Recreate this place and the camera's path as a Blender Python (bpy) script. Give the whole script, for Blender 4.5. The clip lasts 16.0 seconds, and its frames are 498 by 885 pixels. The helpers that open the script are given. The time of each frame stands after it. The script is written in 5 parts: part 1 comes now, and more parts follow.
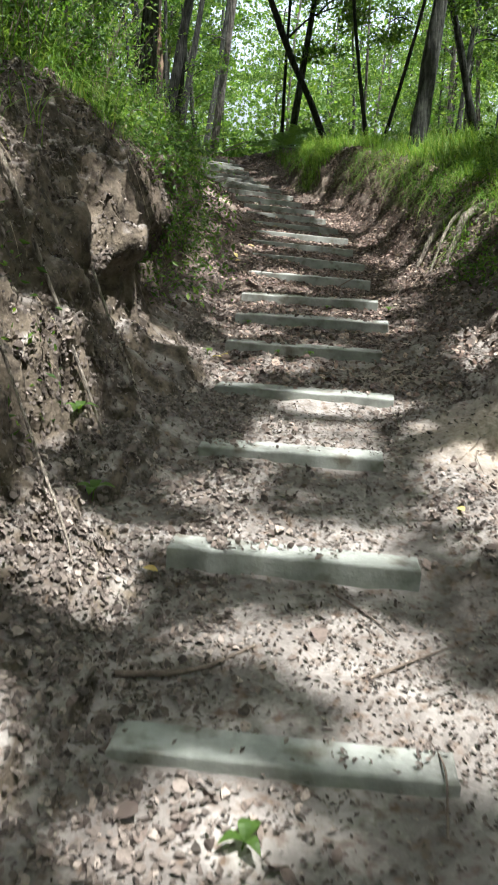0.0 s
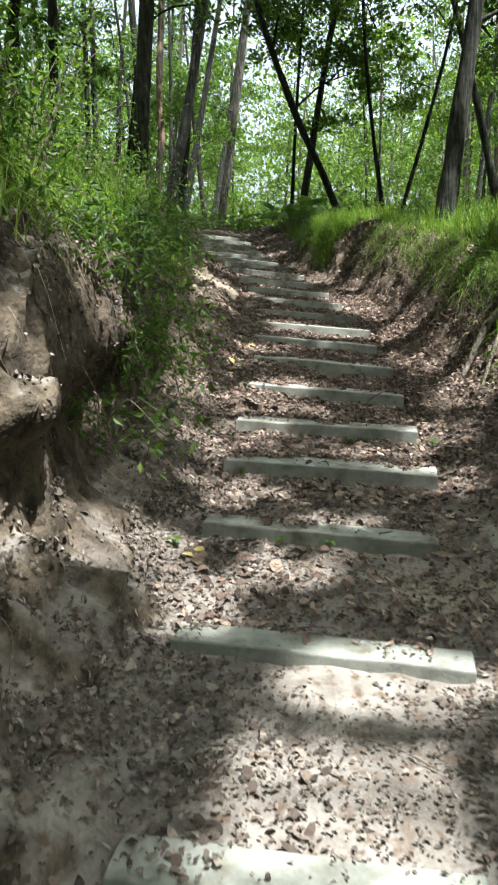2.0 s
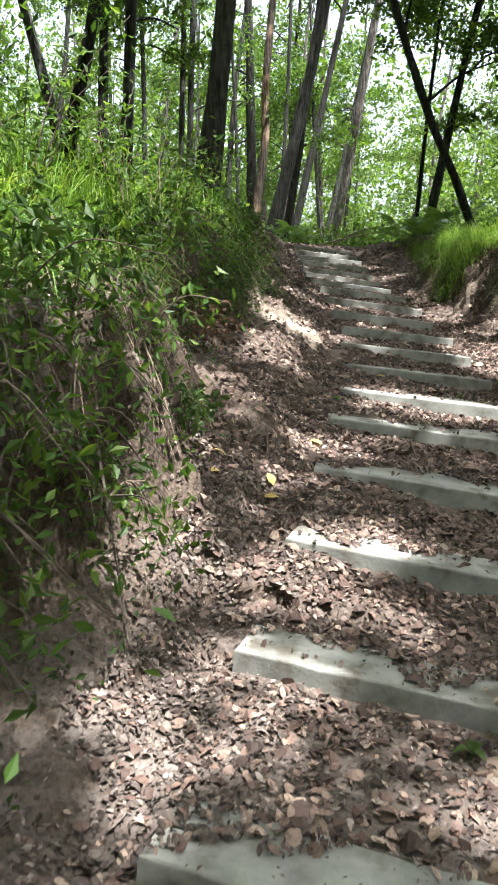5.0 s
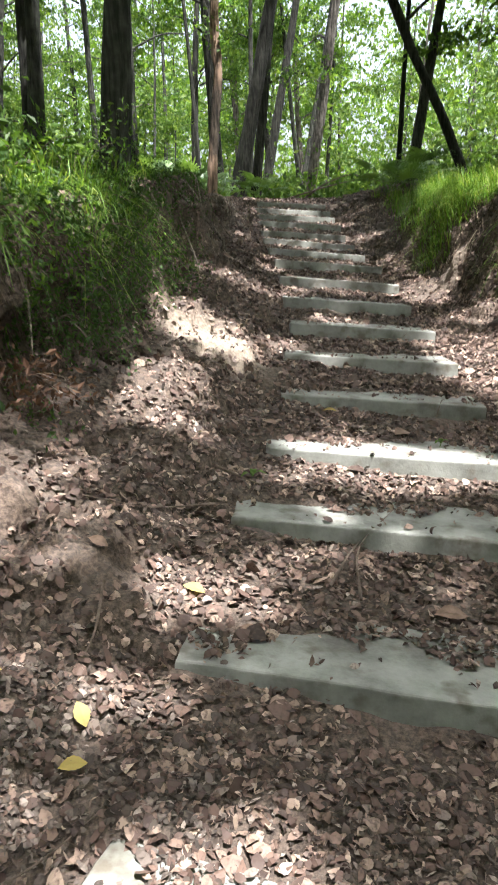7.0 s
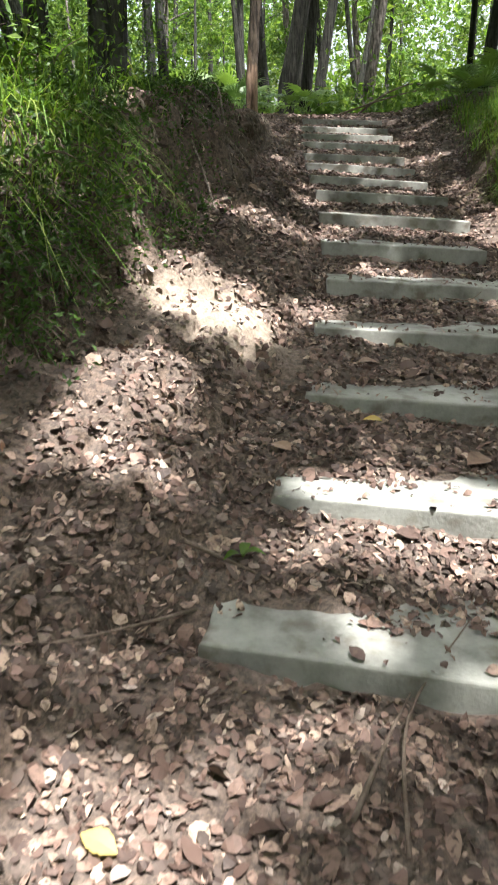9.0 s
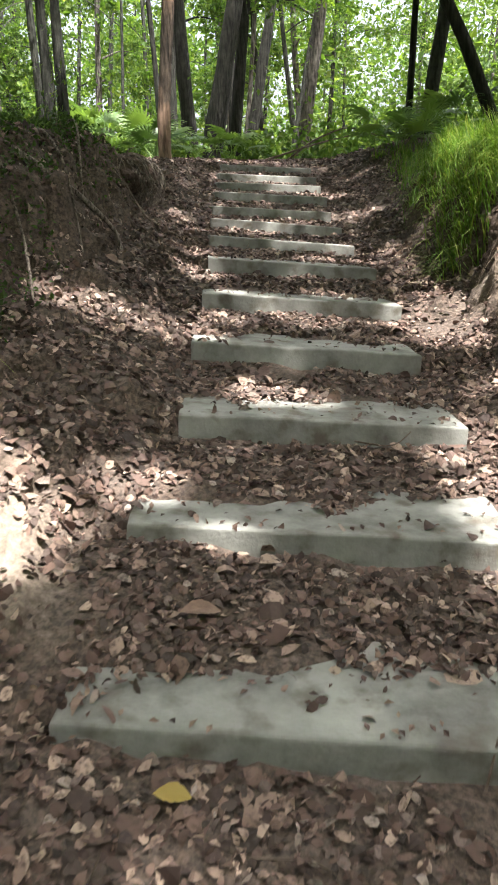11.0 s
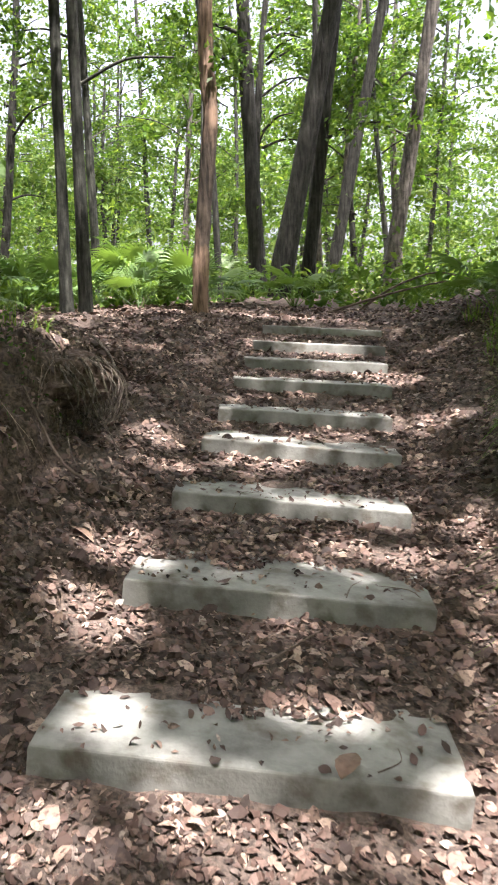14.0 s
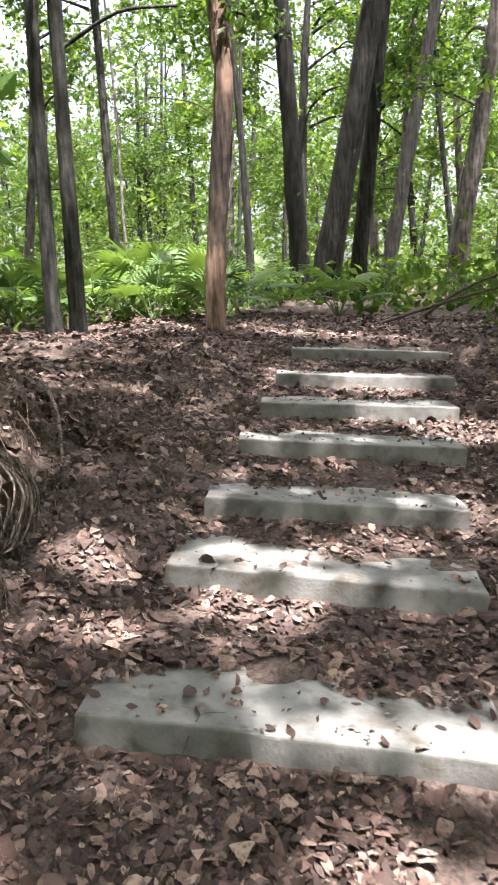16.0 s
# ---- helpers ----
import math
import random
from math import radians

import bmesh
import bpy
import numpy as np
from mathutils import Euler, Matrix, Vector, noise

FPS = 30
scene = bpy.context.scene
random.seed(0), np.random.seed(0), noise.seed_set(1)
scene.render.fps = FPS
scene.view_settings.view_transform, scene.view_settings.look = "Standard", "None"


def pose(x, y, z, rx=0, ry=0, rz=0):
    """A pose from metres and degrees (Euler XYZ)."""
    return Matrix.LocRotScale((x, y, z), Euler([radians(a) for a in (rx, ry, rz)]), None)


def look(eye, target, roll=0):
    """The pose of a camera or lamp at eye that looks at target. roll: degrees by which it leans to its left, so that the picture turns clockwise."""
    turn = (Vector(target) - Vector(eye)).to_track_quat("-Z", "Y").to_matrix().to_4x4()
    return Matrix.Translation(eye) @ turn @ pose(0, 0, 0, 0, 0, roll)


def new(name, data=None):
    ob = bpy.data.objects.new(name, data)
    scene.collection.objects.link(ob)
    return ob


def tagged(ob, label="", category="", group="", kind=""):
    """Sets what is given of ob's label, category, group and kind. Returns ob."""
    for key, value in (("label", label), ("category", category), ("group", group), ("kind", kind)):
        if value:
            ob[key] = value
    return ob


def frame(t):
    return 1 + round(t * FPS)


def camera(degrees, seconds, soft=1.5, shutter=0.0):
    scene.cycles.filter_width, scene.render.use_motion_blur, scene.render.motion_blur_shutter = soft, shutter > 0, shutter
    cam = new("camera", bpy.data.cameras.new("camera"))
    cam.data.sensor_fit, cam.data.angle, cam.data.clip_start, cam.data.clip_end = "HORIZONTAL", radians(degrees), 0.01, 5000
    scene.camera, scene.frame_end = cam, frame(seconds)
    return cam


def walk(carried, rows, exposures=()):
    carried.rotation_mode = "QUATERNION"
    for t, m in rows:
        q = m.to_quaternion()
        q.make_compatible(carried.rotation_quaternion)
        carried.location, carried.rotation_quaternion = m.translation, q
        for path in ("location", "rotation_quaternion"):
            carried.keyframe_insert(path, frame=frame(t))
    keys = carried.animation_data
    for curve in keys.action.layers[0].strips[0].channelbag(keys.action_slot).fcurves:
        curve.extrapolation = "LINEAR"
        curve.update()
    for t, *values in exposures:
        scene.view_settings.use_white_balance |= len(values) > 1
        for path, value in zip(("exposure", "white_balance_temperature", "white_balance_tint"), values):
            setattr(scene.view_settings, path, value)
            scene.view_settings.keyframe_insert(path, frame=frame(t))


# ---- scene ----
cam = camera(35.6, 16.0, soft=1.8, shutter=0.2)
METRES, EYE, TILT, LEAN, TURN = 15.8, 1.4, -15.0, 0.0, 0.0
ROWS = [
    (0.0, 0.0, 0.0, 0.0, 0.0, 0.0, -0.0),
    (0.5, 0.0018, 0.0294, 0.0199, 1.63, 0.25, 0.74),
    (1.0, 0.008, 0.0616, 0.0275, -0.82, 0.62, 1.12),
    (1.5, 0.0124, 0.0829, 0.0441, -1.85, 1.57, 0.27),
    (2.0, 0.0086, 0.1154, 0.0517, 1.2, 4.53, 0.51),
    (2.5, 0.0092, 0.1376, 0.0691, 3.21, 6.74, 0.75),
    (3.0, 0.0192, 0.1743, 0.0792, 1.86, 6.36, -0.32),
    (3.5, 0.0236, 0.1945, 0.0936, 2.07, 3.85, -1.41),
    (4.0, 0.0231, 0.2297, 0.1019, 4.96, 4.34, -2.87),
    (6.5, 0.0395, 0.3818, 0.1626, 11.16, 5.36, -3.72),
    (7.0, 0.0444, 0.4129, 0.1792, 9.91, 1.21, -0.74),
    (7.5, 0.0392, 0.4426, 0.1836, 12.22, -5.74, -1.39),
    (8.0, 0.0369, 0.4615, 0.1953, 12.12, -10.44, -1.65),
    (8.5, 0.0381, 0.4791, 0.1998, 13.75, -7.34, -0.8),
    (9.0, 0.0416, 0.5011, 0.2067, 14.01, -4.1, -0.8),
    (9.5, 0.0383, 0.5286, 0.2218, 12.8, -1.95, -1.51),
    (10.0, 0.0414, 0.5559, 0.2294, 10.51, -1.55, -0.84),
    (12.5, 0.0603, 0.7023, 0.2949, 11.29, 0.7, -0.46),
    (13.0, 0.0574, 0.7279, 0.3153, 10.62, 4.9, -2.48),
    (13.5, 0.0587, 0.7603, 0.3219, 13.1, 6.47, -3.07),
    (14.0, 0.0566, 0.783, 0.3394, 18.24, 5.44, -3.49),
    (14.5, 0.0473, 0.8162, 0.3468, 22.05, 4.92, -4.06),
    (15.0, 0.0416, 0.8387, 0.3632, 21.47, 5.16, -4.11),
    (15.5, 0.0417, 0.873, 0.3781, 19.48, 4.74, -2.09),
    (16.0, 0.0356, 0.8948, 0.3859, 22.79, 4.37, -3.3),
]
walk(cam, [(t, pose(0, 0, EYE, TILT, LEAN, TURN) @ pose(METRES * x, METRES * y, METRES * z, 90 + pitch, roll, yaw)) for t, x, y, z, yaw, pitch, roll in ROWS],
     exposures=[(0.0, 2.25, 6000, 7), (2.2, 2.3, 6100, 4), (4.0, 2.65, 6100, 10), (8.5, 2.65, 6200, 12), (12.5, 2.7, 6450, 16), (16.0, 2.85, 6250, 23)])

# ---- light ----
SUN_FROM = Vector((0.27, -0.24, 0.93)).normalized()
world = bpy.data.worlds.new("world")
scene.world = world
world.use_nodes = True
sky = world.node_tree.nodes.new("ShaderNodeTexSky")
sky.sky_type, sky.sun_disc = "NISHITA", False
sky.sun_elevation = math.asin(SUN_FROM.z)
sky.sun_rotation = math.atan2(SUN_FROM.x, SUN_FROM.y)
sky.dust_density = 8.0
backing = world.node_tree.nodes["Background"]
haze = world.node_tree.nodes.new("ShaderNodeHueSaturation")
haze.inputs["Saturation"].default_value = 0.5
world.node_tree.links.new(sky.outputs[0], haze.inputs["Color"])
world.node_tree.links.new(haze.outputs[0], backing.inputs[0])
backing.inputs[1].default_value = 0.11
sun = new("sun", bpy.data.lights.new("sun", "SUN"))
sun.data.energy, sun.data.angle, sun.data.color = 3.4, radians(0.7), (1.0, 0.95, 0.88)
sun.matrix_world = look(SUN_FROM * 50, (0, 0, 0))

# ---- materials ----
def material(name, stops, scale=6.0, rough=0.9, bump=0.3, bump_scale=40.0, source="noise", glow=0.0, spots=None, gloss=0.3):
    """A colour ramp over noise or a random value of each piece, with fine relief. glow: how much light passes through a leaf."""
    m = bpy.data.materials.new(name)
    m.use_nodes = True
    nodes, link = m.node_tree.nodes, m.node_tree.links.new
    bsdf, out = nodes["Principled BSDF"], nodes["Material Output"]
    ramp = nodes.new("ShaderNodeValToRGB")
    while len(ramp.color_ramp.elements) < len(stops):
        ramp.color_ramp.elements.new(0.5)
    for e, (p, c) in zip(ramp.color_ramp.elements, stops):
        e.position, e.color = p, (*c, 1)
    place = nodes.new("ShaderNodeNewGeometry")
    colour = ramp.outputs[0]
    if source == "noise":
        n = nodes.new("ShaderNodeTexNoise")
        n.inputs["Scale"].default_value, n.inputs["Detail"].default_value, n.inputs["Roughness"].default_value = scale, 8, 0.65
        link(place.outputs["Position"], n.inputs["Vector"])
        link(n.outputs[0], ramp.inputs[0])
    elif source == "object":
        info = nodes.new("ShaderNodeObjectInfo")
        link(info.outputs["Random"], ramp.inputs[0])
    else:
        link(place.outputs["Random Per Island"], ramp.inputs[0])
    if spots:
        s_scale, low, high, s_colour = spots
        s = nodes.new("ShaderNodeTexNoise")
        s.inputs["Scale"].default_value, s.inputs["Detail"].default_value = s_scale, 5
        link(place.outputs["Position"], s.inputs["Vector"])
        r = nodes.new("ShaderNodeMapRange")
        r.inputs["From Min"].default_value, r.inputs["From Max"].default_value = low, high
        link(s.outputs[0], r.inputs[0])
        mix = nodes.new("ShaderNodeMix")
        mix.data_type = "RGBA"
        link(r.outputs[0], mix.inputs[0])
        link(colour, mix.inputs[6])
        mix.inputs[7].default_value = (*s_colour, 1)
        colour = mix.outputs[2]
    link(colour, bsdf.inputs["Base Color"])
    bsdf.inputs["Roughness"].default_value = rough
    bsdf.inputs["Specular IOR Level"].default_value = gloss
    if bump:
        b_noise = nodes.new("ShaderNodeTexNoise")
        b_noise.inputs["Scale"].default_value, b_noise.inputs["Detail"].default_value = bump_scale, 6
        link(place.outputs["Position"], b_noise.inputs["Vector"])
        b = nodes.new("ShaderNodeBump")
        b.inputs["Strength"].default_value, b.inputs["Distance"].default_value = bump, 0.02
        link(b_noise.outputs[0], b.inputs["Height"])
        link(b.outputs[0], bsdf.inputs["Normal"])
    if glow:
        thin = nodes.new("ShaderNodeBsdfTranslucent")
        bright = nodes.new("ShaderNodeMix")
        bright.data_type, bright.blend_type = "RGBA", "MULTIPLY"
        bright.inputs[0].default_value = 1.0
        bright.inputs[7].default_value = (1.5, 1.5, 0.6, 1)
        link(colour, bright.inputs[6])
        link(bright.outputs[2], thin.inputs[0])
        both = nodes.new("ShaderNodeMixShader")
        both.inputs[0].default_value = glow
        link(bsdf.outputs[0], both.inputs[1])
        link(thin.outputs[0], both.inputs[2])
        link(both.outputs[0], out.inputs[0])
    return m


def bark_material(name, dark, light, ridge=26.0, patch=None):
    """Bark: ridges that run along the trunk, over blotches."""
    m = material(name, [(0.3, dark), (0.7, light)], scale=9, rough=0.95, bump=0, spots=patch)
    nodes, link = m.node_tree.nodes, m.node_tree.links.new
    place, squash = nodes.new("ShaderNodeNewGeometry"), nodes.new("ShaderNodeMapping")
    squash.inputs["Scale"].default_value = (1, 1, 0.14)
    link(place.outputs["Position"], squash.inputs[0])
    n = nodes.new("ShaderNodeTexNoise")
    n.inputs["Scale"].default_value, n.inputs["Detail"].default_value = ridge, 6
    link(squash.outputs[0], n.inputs["Vector"])
    b = nodes.new("ShaderNodeBump")
    b.inputs["Strength"].default_value, b.inputs["Distance"].default_value = 0.9, 0.04
    link(n.outputs[0], b.inputs["Height"])
    link(b.outputs[0], nodes["Principled BSDF"].inputs["Normal"])
    cracks = nodes.new("ShaderNodeMapRange")
    cracks.inputs["From Min"].default_value, cracks.inputs["From Max"].default_value = 0.38, 0.58
    cracks.inputs["To Min"].default_value, cracks.inputs["To Max"].default_value = 0.35, 1.1
    link(n.outputs[0], cracks.inputs[0])
    tone = nodes.new("ShaderNodeMix")
    tone.data_type, tone.blend_type = "RGBA", "MULTIPLY"
    tone.inputs[0].default_value = 1.0
    link(nodes["Principled BSDF"].inputs["Base Color"].links[0].from_socket, tone.inputs[6])
    link(cracks.outputs[0], tone.inputs[7])
    link(tone.outputs[2], nodes["Principled BSDF"].inputs["Base Color"])
    return m


def soil_material():
    """Grey sandy soil on the flat, clay darkened as if shaded on steep faces, pale sand where it is worn bare."""
    m = material("soil", [(0.3, (0.08, 0.069, 0.061)), (0.5, (0.165, 0.147, 0.133)), (0.72, (0.30, 0.276, 0.252))], scale=3.5, rough=0.97, bump=1.0, bump_scale=26,
                 spots=(22, 0.52, 0.7, (0.10, 0.07, 0.05)))
    nodes, link = m.node_tree.nodes, m.node_tree.links.new
    bsdf = nodes["Principled BSDF"]
    flat = bsdf.inputs["Base Color"].links[0].from_socket
    place, apart = nodes.new("ShaderNodeNewGeometry"), nodes.new("ShaderNodeSeparateXYZ")
    link(place.outputs["Normal"], apart.inputs[0])
    steep = nodes.new("ShaderNodeMapRange")
    steep.inputs["From Min"].default_value, steep.inputs["From Max"].default_value = 0.85, 0.55
    link(apart.outputs[2], steep.inputs[0])
    n = nodes.new("ShaderNodeTexNoise")
    n.inputs["Scale"].default_value, n.inputs["Detail"].default_value = 7, 8
    link(place.outputs["Position"], n.inputs["Vector"])
    ramp = nodes.new("ShaderNodeValToRGB")
    # clay tones lowered so that the banks' shade is part of the colour
    for e, (p, c) in zip(ramp.color_ramp.elements, [(0.38, (0.028, 0.021, 0.015)), (0.66, (0.15, 0.12, 0.088))]):
        e.position, e.color = p, (*c, 1)
    n.inputs["Roughness"].default_value = 0.7
    link(n.outputs[0], ramp.inputs[0])
    mix = nodes.new("ShaderNodeMix")
    mix.data_type = "RGBA"
    link(steep.outputs[0], mix.inputs[0])
    link(flat, mix.inputs[6])
    link(ramp.outputs[0], mix.inputs[7])
    along = nodes.new("ShaderNodeSeparateXYZ")
    link(place.outputs["Position"], along.inputs[0])
    up = nodes.new("ShaderNodeMapRange")
    up.inputs["From Min"].default_value, up.inputs["From Max"].default_value = 4.5, 8.0
    up.inputs["To Max"].default_value = 0.85
    link(along.outputs[1], up.inputs[0])
    humus = nodes.new("ShaderNodeMix")
    humus.data_type = "RGBA"
    link(up.outputs[0], humus.inputs[0])
    link(mix.outputs[2], humus.inputs[6])
    crumbs = nodes.new("ShaderNodeTexNoise")
    crumbs.inputs["Scale"].default_value, crumbs.inputs["Detail"].default_value, crumbs.inputs["Roughness"].default_value = 45, 8, 0.75
    link(place.outputs["Position"], crumbs.inputs["Vector"])
    dark = nodes.new("ShaderNodeValToRGB")
    for e, (p, c) in zip(dark.color_ramp.elements, [(0.4, (0.028, 0.02, 0.015)), (0.62, (0.13, 0.096, 0.074))]):
        e.position, e.color = p, (*c, 1)
    link(crumbs.outputs[0], dark.inputs[0])
    link(dark.outputs[0], humus.inputs[7])
    colour = humus.outputs[2]
    for spot, reach in (((-0.47, 12.15, 1.8), 0.55), ((1.3, 3.7, 0.5), 0.65), ((1.15, 15.3, 2.4), 0.45), ((0.95, 5.0, 0.6), 0.4)):
        gap = nodes.new("ShaderNodeVectorMath")
        gap.operation = "DISTANCE"
        link(place.outputs["Position"], gap.inputs[0])
        gap.inputs[1].default_value = spot
        ragged = nodes.new("ShaderNodeMath")
        ragged.operation = "MULTIPLY_ADD"
        link(n.outputs[0], ragged.inputs[0])
        ragged.inputs[1].default_value = 0.5
        link(gap.outputs["Value"], ragged.inputs[2])
        inside = nodes.new("ShaderNodeMapRange")
        inside.inputs["From Min"].default_value, inside.inputs["From Max"].default_value = reach + 0.2, reach - 0.1
        inside.inputs["To Max"].default_value = 0.9
        link(ragged.outputs[0], inside.inputs[0])
        sand = nodes.new("ShaderNodeValToRGB")
        for e, (p, c) in zip(sand.color_ramp.elements, [(0.35, (0.18, 0.145, 0.11)), (0.65, (0.33, 0.28, 0.225))]):
            e.position, e.color = p, (*c, 1)
        link(crumbs.outputs[0], sand.inputs[0])
        lay = nodes.new("ShaderNodeMix")
        lay.data_type = "RGBA"
        link(inside.outputs[0], lay.inputs[0])
        link(colour, lay.inputs[6])
        link(sand.outputs[0], lay.inputs[7])
        colour = lay.outputs[2]
    link(colour, bsdf.inputs["Base Color"])
    return m


SOIL = soil_material()
SLAB = material("weathered_slab", [(0.3, (0.115, 0.113, 0.10)), (0.48, (0.212, 0.22, 0.197)), (0.7, (0.305, 0.315, 0.285))], scale=5, rough=0.88, bump=0.17, bump_scale=70,
                spots=(9, 0.53, 0.70, (0.12, 0.108, 0.085)))
LITTER = material("dead_leaves", [(0.0, (0.028, 0.018, 0.014)), (0.35, (0.078, 0.048, 0.037)), (0.65, (0.155, 0.102, 0.079)), (0.88, (0.255, 0.185, 0.143)), (1.0, (0.39, 0.30, 0.23))],
                  source="island", rough=0.7, bump=0, gloss=0.4, spots=(70, 0.5, 0.7, (0.07, 0.046, 0.035)))
GREY_LITTER = material("old_leaves", [(0.0, (0.028, 0.022, 0.018)), (0.45, (0.082, 0.061, 0.051)), (0.8, (0.18, 0.142, 0.119)), (1.0, (0.35, 0.295, 0.25))],
                       source="island", rough=0.85, bump=0, spots=(80, 0.5, 0.7, (0.075, 0.06, 0.05)))
PALE_LITTER = material("crumbled_leaves", [(0.0, (0.03, 0.024, 0.02)), (0.35, (0.07, 0.056, 0.048)), (0.75, (0.145, 0.118, 0.102)), (1.0, (0.27, 0.228, 0.195))],
                       source="island", rough=0.9, bump=0, spots=(60, 0.45, 0.65, (0.11, 0.09, 0.075)))
LEAF = material("green_leaves", [(0.0, (0.032, 0.072, 0.015)), (0.5, (0.062, 0.125, 0.023)), (1.0, (0.125, 0.20, 0.035))], source="island", rough=0.5, bump=0, glow=0.5)
# Darker copy of LEAF: the bank's shade is put into the colour
SHADED_LEAF = material("shade_leaves", [(0.0, (0.025, 0.055, 0.015)), (1.0, (0.06, 0.11, 0.025))], source="island", rough=0.5, bump=0, glow=0.4)
YOUNG_LEAF = material("young_leaves", [(0.0, (0.036, 0.078, 0.017)), (0.7, (0.074, 0.132, 0.028)), (1.0, (0.14, 0.205, 0.05))], source="island", rough=0.5, bump=0, glow=0.55)
GRASS = material("grass_blades", [(0.0, (0.06, 0.13, 0.022)), (0.6, (0.12, 0.22, 0.035)), (1.0, (0.22, 0.26, 0.08))], source="island", rough=0.5, bump=0, glow=0.4)
THATCH = material("dry_thatch", [(0.0, (0.06, 0.045, 0.032)), (0.6, (0.16, 0.125, 0.088)), (1.0, (0.32, 0.26, 0.19))], source="island", rough=0.9, bump=0)
PALM = material("palmetto_fronds", [(0.0, (0.06, 0.12, 0.04)), (1.0, (0.13, 0.21, 0.06))], source="object", rough=0.45, bump=0, glow=0.35)
BARK = bark_material("grey_bark", (0.019, 0.0205, 0.016), (0.066, 0.07, 0.056))
# Near-black copy of the grey bark: canopy shade put into the trunk colour
SHADED_BARK = bark_material("dark_bark", (0.013, 0.0125, 0.0095), (0.035, 0.0365, 0.029))
PALE_BARK = bark_material("pale_bark", (0.06, 0.055, 0.047), (0.17, 0.155, 0.135))
RED_BARK = bark_material("red_bark", (0.034, 0.027, 0.02), (0.082, 0.064, 0.046), patch=(1.1, 0.50, 0.56, (0.24, 0.165, 0.115)))
ROOT = bark_material("root_bark", (0.10, 0.08, 0.065), (0.30, 0.26, 0.21), ridge=60)
TWIG = material("twig_wood", [(0.3, (0.06, 0.045, 0.035)), (0.7, (0.17, 0.135, 0.105))], scale=30, rough=0.9, bump=0.3, bump_scale=120)
YELLOW = material("yellow_leaf", [(0.0, (0.34, 0.25, 0.07)), (1.0, (0.42, 0.35, 0.13))], source="object", rough=0.6, bump=0, glow=0.2)
BROWN = material("brown_leaf", [(0.3, (0.12, 0.078, 0.055)), (0.7, (0.24, 0.165, 0.12))], scale=25, rough=0.7, bump=0.2)
CLOD = material("rooty_earth", [(0.3, (0.035, 0.024, 0.018)), (0.5, (0.10, 0.072, 0.056)), (0.72, (0.21, 0.16, 0.13))], scale=14, rough=0.97, bump=1.0, bump_scale=45)
RUST = material("withered_leaves", [(0.0, (0.04, 0.02, 0.013)), (1.0, (0.14, 0.078, 0.05))], source="island", rough=0.8, bump=0, glow=0.2)
SIGN_BLUE = material("sign_paint", [(0.3, (0.50, 0.60, 0.66)), (0.7, (0.60, 0.68, 0.72))], scale=4, rough=0.6, bump=0)

# ---- mesh helpers ----
rng = np.random.default_rng(7)


def mesh(name, verts, faces, mat, smooth=False):
    """A mesh from an array of places and an array of triangles or quads."""
    verts, faces = np.asarray(verts, np.float32), np.asarray(faces, np.int32)
    me = bpy.data.meshes.new(name)
    k = faces.shape[1]
    me.vertices.add(len(verts))
    me.vertices.foreach_set("co", verts.ravel())
    me.loops.add(faces.size)
    me.loops.foreach_set("vertex_index", faces.ravel())
    me.polygons.add(len(faces))
    me.polygons.foreach_set("loop_start", np.arange(0, faces.size, k, dtype=np.int32))
    me.polygons.foreach_set("use_smooth", np.full(len(faces), smooth, dtype=bool))
    me.update(calc_edges=True)
    me.validate()
    me.materials.append(mat)
    return me


def part(name, me, parent, label=""):
    ob = new(name, me)
    ob.parent = parent
    return tagged(ob, label)


def unit(a):
    return a / np.maximum(np.linalg.norm(a, axis=-1, keepdims=True), 1e-9)


def leaves(centres, length, width, flat=0.0, fold=0.25, lift=None):
    """Folded diamond leaves, two triangles each, about the centres. flat: 1 lies level, 0 any way up."""
    n = len(centres)
    along = rng.normal(size=(n, 3))
    along[:, 2] *= 1 - flat
    along = unit(along)
    up = rng.normal(size=(n, 3)) * (1 - flat) + np.array([0, 0, 0.35 + 3 * flat])
    across = unit(np.cross(up, along))
    up = np.cross(along, across)
    size = rng.uniform(0.6, 1.3, (n, 1))
    l, w = along * length * size / 2, across * width * size / 2
    rise = up * (width * fold * size)
    v = np.stack([centres - l, centres + w + rise - l * 0.15, centres + l, centres - w + rise - l * 0.15], axis=1).reshape(-1, 3)
    i = np.arange(n)[:, None] * 4
    return v, np.concatenate([i + [0, 1, 2], i + [0, 2, 3]], axis=0)


